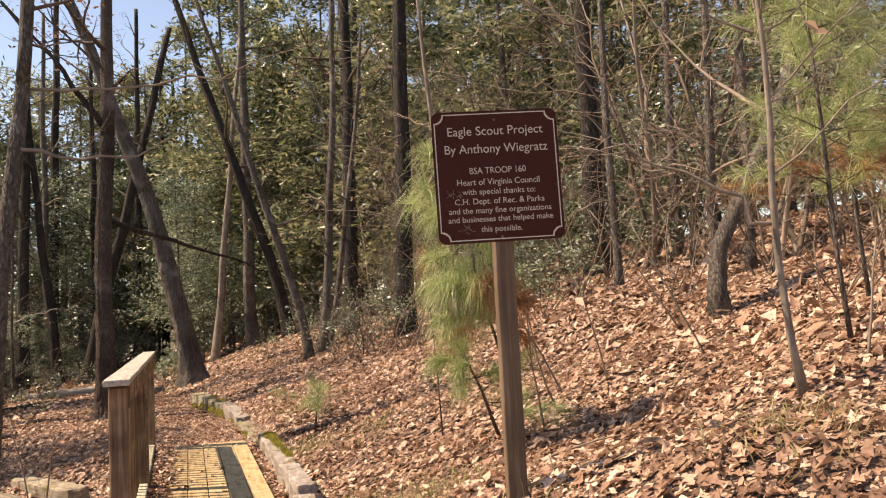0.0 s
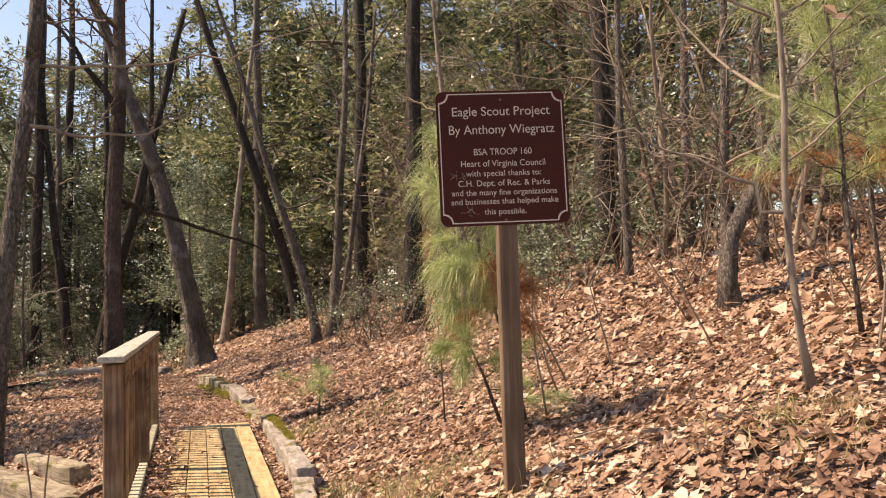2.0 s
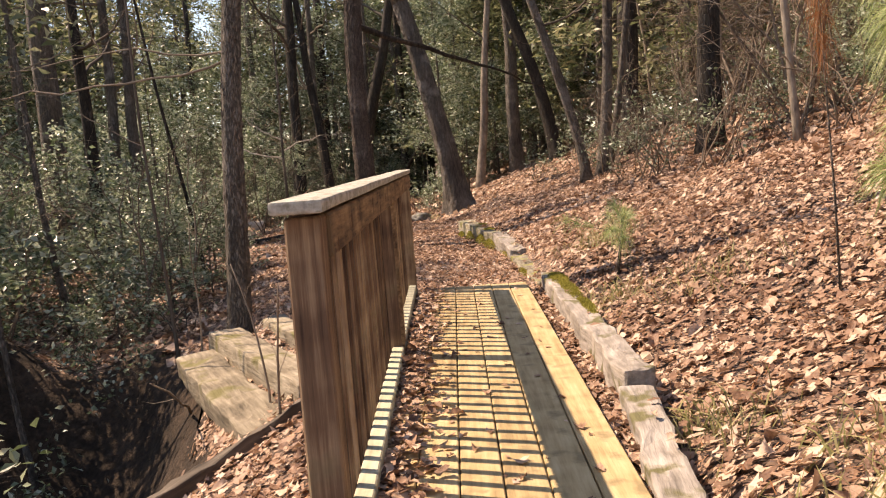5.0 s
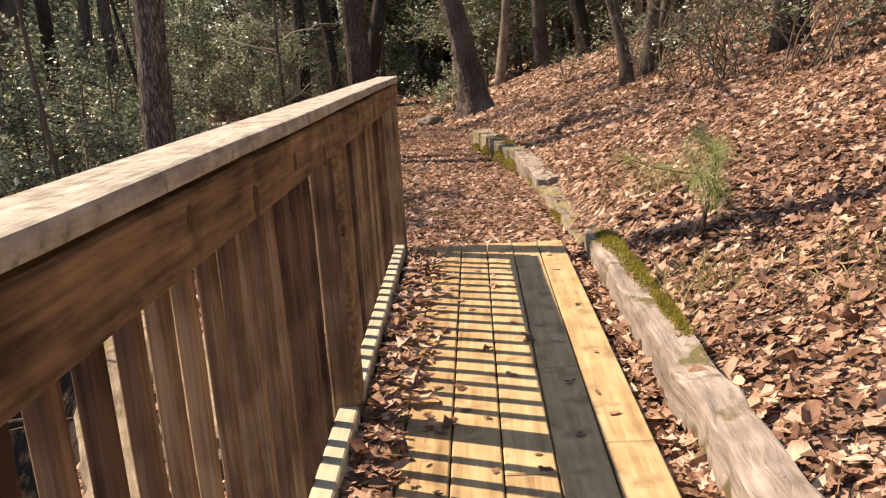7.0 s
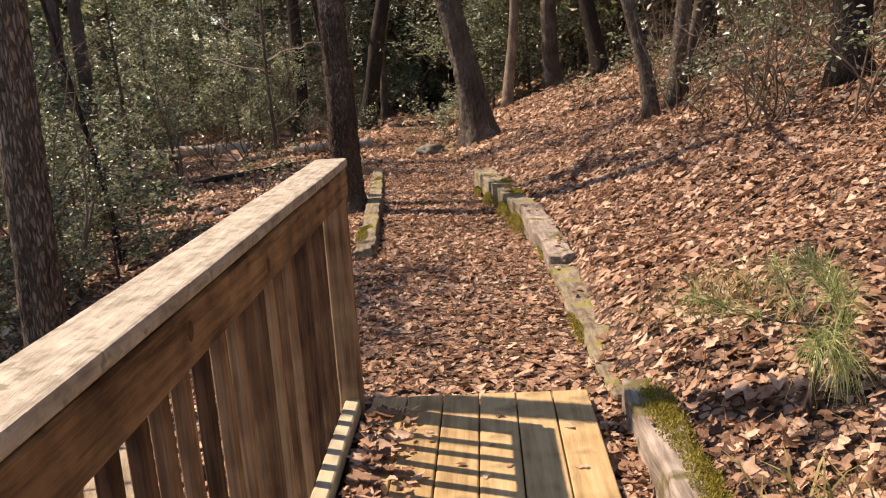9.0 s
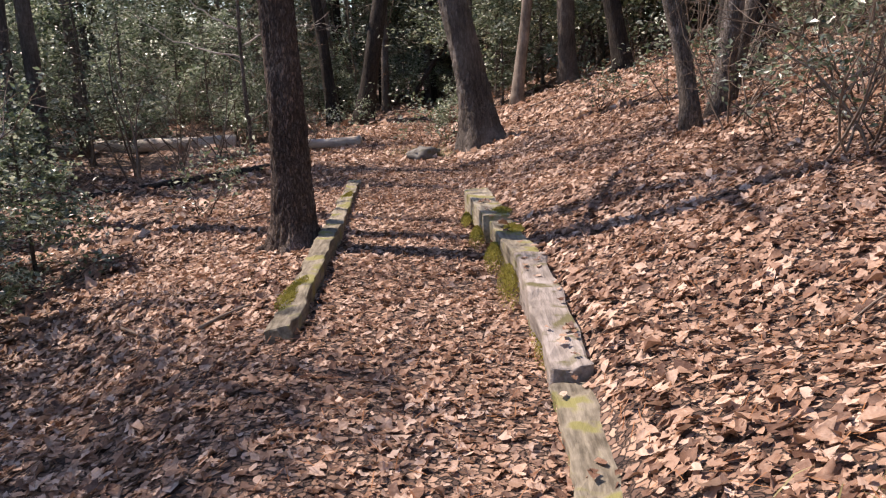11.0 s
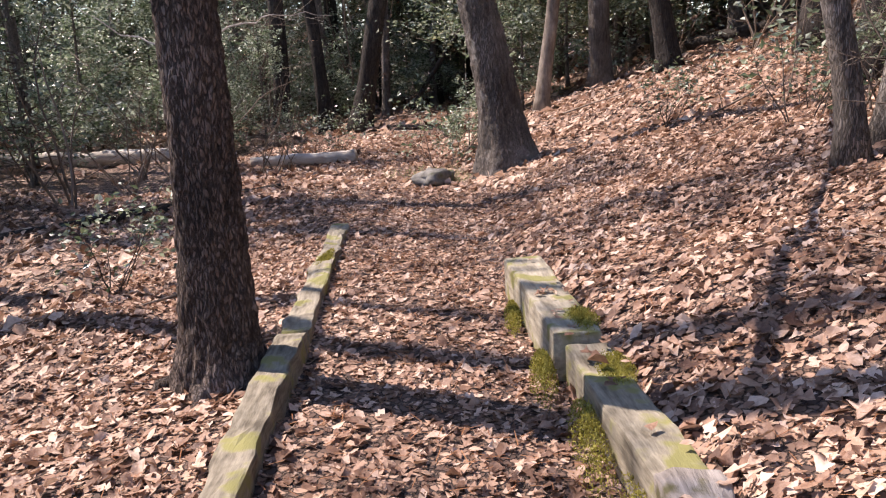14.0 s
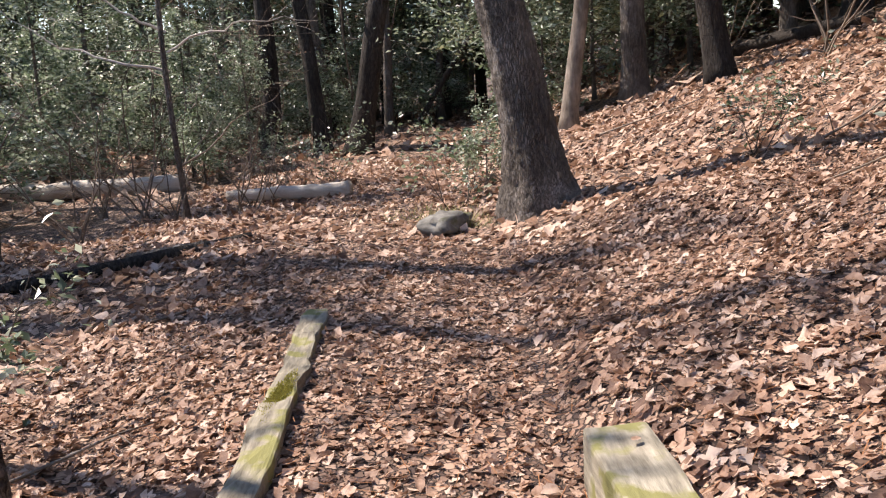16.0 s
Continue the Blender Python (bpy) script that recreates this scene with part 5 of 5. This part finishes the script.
# ---- young pines ----
def needle_clump(v, f, p, d, rng_n, count, length, droop):
    d = np.array(d) / np.linalg.norm(d)
    for _ in range(count):
        w = d * rng_n.uniform(0.3, 1.1) + rng_n.normal(0, 0.5, 3)
        w /= np.linalg.norm(w)
        ln = length * rng_n.uniform(0.7, 1.15)
        a = np.array(p) + rng_n.normal(0, 0.012, 3)
        m = a + w * ln * 0.55
        e = a + w * ln + np.array([0, 0, -droop * ln])
        s = np.cross(w, rng_n.normal(0, 1, 3))
        s = s / np.linalg.norm(s) * 0.0011
        i = len(v)
        v.extend([tuple(a - s), tuple(a + s), tuple(m + s), tuple(m - s), tuple(e)])
        f.extend([(i, i + 1, i + 2, i + 3), (i + 3, i + 2, i + 4)])


def young_pine(x, y, line, arms, seed, label, count=55, length=0.2, dead=None, droop=0.35, low=0.3, rusty=()):
    r, nr = random.Random(seed), np.random.default_rng(seed)
    z0 = gz(x, y)
    top = empty("young_pine", pose(x, y, z0), label, "pine", "young pines")
    t = Tubes()
    pts = [Vector(p) for p in line]
    t.add(pts, [(0.008 if rusty else 0.016) * (1 - 0.75 * i / (len(pts) - 1)) for i in range(len(pts))], 7)
    v, f, dv, df = [], [], [], []
    for _ in range(arms):
        k = r.uniform(low, 1.0)
        p, d = along_line(pts, k)
        a = r.uniform(0, 6.283)
        arm = wander(p, (math.cos(a), math.sin(a), r.uniform(-0.15, 0.6)), r.uniform(0.18, 0.5) * (1.2 - 0.5 * k), 3, 0.15, r, 0.05)
        t.add(arm, [0.005, 0.004, 0.003, 0.002], 4, cap=False)
        tv, tf = (dv, df) if dead and k < dead and r.random() < 0.6 else (v, f)
        for s in (0.55, 0.8, 1.0):
            q, dd = along_line(arm, s)
            needle_clump(tv, tf, q, dd, nr, count, length, droop)
    if not rusty:
        needle_clump(v, f, pts[-1], (0, 0, 1), nr, count * 2, length, 0.2)
    for p in rusty:
        needle_clump(dv, df, p, (0, 0, -1), nr, count, length * 0.8, 0.7)
    t.make("trunk", M_BARK, top)
    if v:
        mesh_object("needles", v, f, M_NEEDLE, top, "long bright green needles")
    if dv:
        mesh_object("dead_needles", dv, df, M_NEEDLE_DEAD, top, "rust-brown dead needles")
    return top


young_pine(2.18, 5.25, [(0, 0, -0.05), (-0.1, -0.05, 0.3), (-0.22, -0.12, 0.65), (-0.36, -0.2, 1.0), (-0.42, -0.25, 1.4), (-0.46, -0.3, 1.8)], 34, 201, "young pine with drooping bright green needles", 105, 0.2, dead=0.55, droop=0.55, low=0.45)
young_pine(2.1, 5.5, [(0, 0, -0.05), (-0.2, -0.2, 0.35), (-0.36, -0.32, 0.62)], 9, 202, "small pine with soft pale green needles", 90, 0.16)
young_pine(1.95, 6.4, [(0, 0, -0.05), (-0.02, 0, 0.5), (-0.05, 0, 1.0), (-0.08, 0, 1.5)], 0, 206, "dead pine sapling with a hanging bunch of rusty needles", 80, 0.18, rusty=((-0.08, 0, 1.5), (-0.07, 0, 1.38), (-0.06, 0, 1.26)))
young_pine(3.5, 3.75, [(0, 0, -0.05), (-0.05, 0.0, 0.5), (-0.02, 0.05, 1.1), (-0.1, 0.0, 1.7), (-0.25, 0, 2.3), (-0.3, 0, 2.7)], 36, 203, "young pine with yellow-green hanging needles", 55, 0.2, dead=0.35)
young_pine(4.1, 4.2, [(0, 0, -0.05), (0.05, 0.1, 0.6), (0.0, 0.05, 1.2), (-0.1, 0.0, 1.8)], 26, 204, "young pine with dull yellow-green needles", 70, 0.18, dead=0.6)
young_pine(1.2, 8.25, [(0, 0, -0.03), (0.03, -0.02, 0.2), (0.06, -0.04, 0.42)], 7, 205, "pine seedling with sparse green and rusty needles", 45, 0.13, dead=0.5)


def grass_tuft(x, y, spread, blades, seed, length=0.16):
    nr = np.random.default_rng(seed)
    v, f = [], []
    for _ in range(blades):
        px, py = x + nr.normal(0, spread), y + nr.normal(0, spread)
        pz = gz(px, py)
        d = np.array([nr.normal(0, 0.6), nr.normal(0, 0.6), 1.0])
        d /= np.linalg.norm(d)
        ln = length * nr.uniform(0.5, 1.2)
        s = np.array([d[1], -d[0], 0]) * 0.004 + np.array([0.0012, 0.0012, 0])
        a = np.array([px, py, pz])
        m, e = a + d * ln * 0.6, a + d * ln + np.array([d[0], d[1], -0.5]) * ln * 0.3
        i = len(v)
        v.extend([tuple(a - s), tuple(a + s), tuple(m + s), tuple(m - s), tuple(e)])
        f.extend([(i, i + 1, i + 2, i + 3), (i + 3, i + 2, i + 4)])
    ob = mesh_object("grass_tuft", v, f, M_GRASS)
    return tagged(ob, "dry yellow-green grass tuft among fallen leaves", "grass", "grass tufts", "stuff")


for i, (x, y, s, b) in enumerate([(1.25, 9.2, 0.18, 260), (0.95, 4.0, 0.16, 220), (1.15, 3.3, 0.2, 240), (0.9, 5.2, 0.15, 160), (1.3, 4.5, 0.18, 160), (2.3, 2.9, 0.2, 160), (1.6, 7.3, 0.2, 160), (1.0, 7.7, 0.14, 200), (-0.95, 20.9, 0.25, 220), (-0.45, 20.3, 0.15, 120), (1.0, 2.6, 0.2, 200), (2.6, 6.6, 0.2, 140)]):
    grass_tuft(x, y, s, b, 300 + i)


# ---- fallen logs, rock, sticks ----
def log(a, b, radius, mat, label, seed, name="fallen_log"):
    a, b = Vector(a), Vector(b)
    r = random.Random(seed)
    t = Tubes()
    line = []
    n = 14
    for i in range(n + 1):
        p = a.lerp(b, i / n) + Vector((0, r.gauss(0, radius * 0.12), r.gauss(0, radius * 0.08)))
        line.append(p - a)
    t.add(line, [radius * (1 - 0.25 * i / n) for i in range(n + 1)], 14, 0.2, seed)
    ob = t.make(name, mat)
    ob.location = a
    return tagged(ob, label, "log", "fallen logs")


def on(x, y, h):
    return (x, y, gz(x, y) + h)


log(on(-2.2, 23.15, 0.08), on(-4.0, 23.6, 0.08), 0.1, M_LOG, "bleached barkless log lying by the path", 1)
log(on(-5.6, 26.1, 0.14), on(-10.4, 25.9, 0.14), 0.17, M_LOG, "bleached fallen log among the evergreens", 2)
log(on(4.0, 28.2, 0.12), on(5.4, 26.0, 0.12), 0.15, M_BARK_SHADED, "dark fallen log on the hillside", 3)
log(on(4.55, 21.2, 0.14), on(5.3, 21.0, 0.14), 0.17, M_BARK_SHADED, "short dark log section on the hill", 4)
log(on(-2.6, 20.2, 0.03), on(-5.2, 18.4, 0.02), 0.07, M_BARK_SHADED, "dark half-buried log under the evergreens", 5)
log(on(-2.9, 19.9, 0.02), on(-3.9, 20.3, 0.05), 0.06, M_BARK, "grey broken log in the leaves", 6)

bm = bmesh.new()
bmesh.ops.create_icosphere(bm, subdivisions=3, radius=1)
for v in bm.verts:
    q = v.co.normalized()
    v.co = q * (1 + 0.4 * noise.noise(q * 1.7) + 0.16 * noise.noise(q * 4) + 0.06 * noise.noise(q * 11))
    v.co = Vector((v.co.x * 0.2, v.co.y * 0.34, v.co.z * 0.12))
rock = part("rock", bm, M_STONE, smooth=True)
rock.matrix_world = pose(*on(-0.72, 20.15, 0.06), 0, 0, -25)
tagged(rock, "low mossy grey rock at the path's edge", "rock")


def stick(a, b, radius, seed, mat=M_TWIG, forks=2):
    r = random.Random(seed)
    a, b = Vector(a), Vector(b)
    d = b - a
    t, tips = Tubes(), []
    line = wander(a, d, d.length, 6, 0.06, r)
    t.add(line, [radius * (1 - 0.1 * i) for i in range(7)], 5)
    branch_out(t, line, radius, r, 0, forks, d.length * 0.35, tips, 0.7, 0.0)
    ob = t.make("stick", mat)
    return tagged(ob, "bare fallen stick lying on the leaves", "stick", "fallen sticks")


stick(on(1.85, 4.35, 0.03), on(2.35, 4.15, 0.03), 0.008, 1, M_BARK_PALE)
stick(on(-1.3, 12.1, 0.04), on(-1.0, 13.0, 0.05), 0.012, 2)
stick(on(-1.9, 12.4, 0.03), on(-1.2, 11.7, 0.03), 0.01, 3)
stick(on(-2.3, 14.9, 0.03), on(-1.8, 16.0, 0.06), 0.012, 4, M_BARK_PALE)
stick(on(-2.0, 8.2, 0.1), on(-1.55, 7.1, 0.55), 0.012, 5, M_BARK_PALE, 1)
stick(on(-2.5, 17.5, 0.03), on(-1.9, 18.6, 0.04), 0.01, 6)
stick(on(2.0, 19.0, 0.03), on(3.0, 19.6, 0.05), 0.014, 7)
stick(on(1.0, 23.0, 0.03), on(2.2, 22.6, 0.05), 0.014, 8)
for i in range(26):
    x, y = rr.uniform(-4, 4), rr.uniform(1, 24)
    if -1.2 < x < 1.0:
        continue
    a = rr.uniform(0, 6.28)
    ln = rr.uniform(0.3, 0.9)
    stick(on(x, y, 0.02), on(x + ln * math.cos(a), y + ln * math.sin(a), 0.03), rr.uniform(0.004, 0.009), 20 + i)
# upright thin stems on the slope behind the sign
for i, (x, y, dx, h) in enumerate([(2.6, 5.65, -0.4, 1.1), (2.72, 5.75, -0.45, 1.0), (2.3, 5.2, -0.2, 0.9), (3.6, 5.2, -0.5, 1.0), (4.2, 6.4, -0.6, 1.2), (3.0, 5.6, -0.1, 0.7), (3.25, 3.4, 0.1, 0.6), (3.3, 3.3, 0.2, 0.7), (-1.1, 7.0, 0.05, 0.9), (-0.95, 6.6, 0.02, 0.8), (-2.1, 8.9, 0.0, 1.2), (3.4, 14.5, 0.1, 1.0), (2.9, 19.0, 0.1, 1.2), (3.3, 20.0, 0.05, 1.4), (3.5, 19.4, 0.2, 1.3)]):
    ob = stick(on(x, y, -0.03), (x + dx, y, gz(x, y) + h), 0.009, 60 + i, M_TWIG, 3)
    tagged(ob, "thin bare seedling standing upright in the leaves", "seedling", "thin bare seedlings")
    ob.name = "seedling"


# ---- woods that close the distance ----
nr = np.random.default_rng(9)
n = 26000
ang = nr.uniform(radians(-75), radians(80), n)
dist = nr.uniform(50, 62, n)
cx, cy = dist * np.sin(ang), dist * np.cos(ang) + 5
cz = ground_z(cx, cy) - 0.5 + 13 * nr.random(n) ** 1.1 * (0.75 + 0.25 * np.sin(9 * ang) * np.sin(23 * ang))
v, f = leaf_quads(list(np.stack([cx, cy, cz], 1)), 0.75, nr, 1, 0.1, single=True)
tagged(mesh_object("distant_woods", v, f, M_HOLLY), "distant evergreen woods closing the view", "woods", kind="stuff")
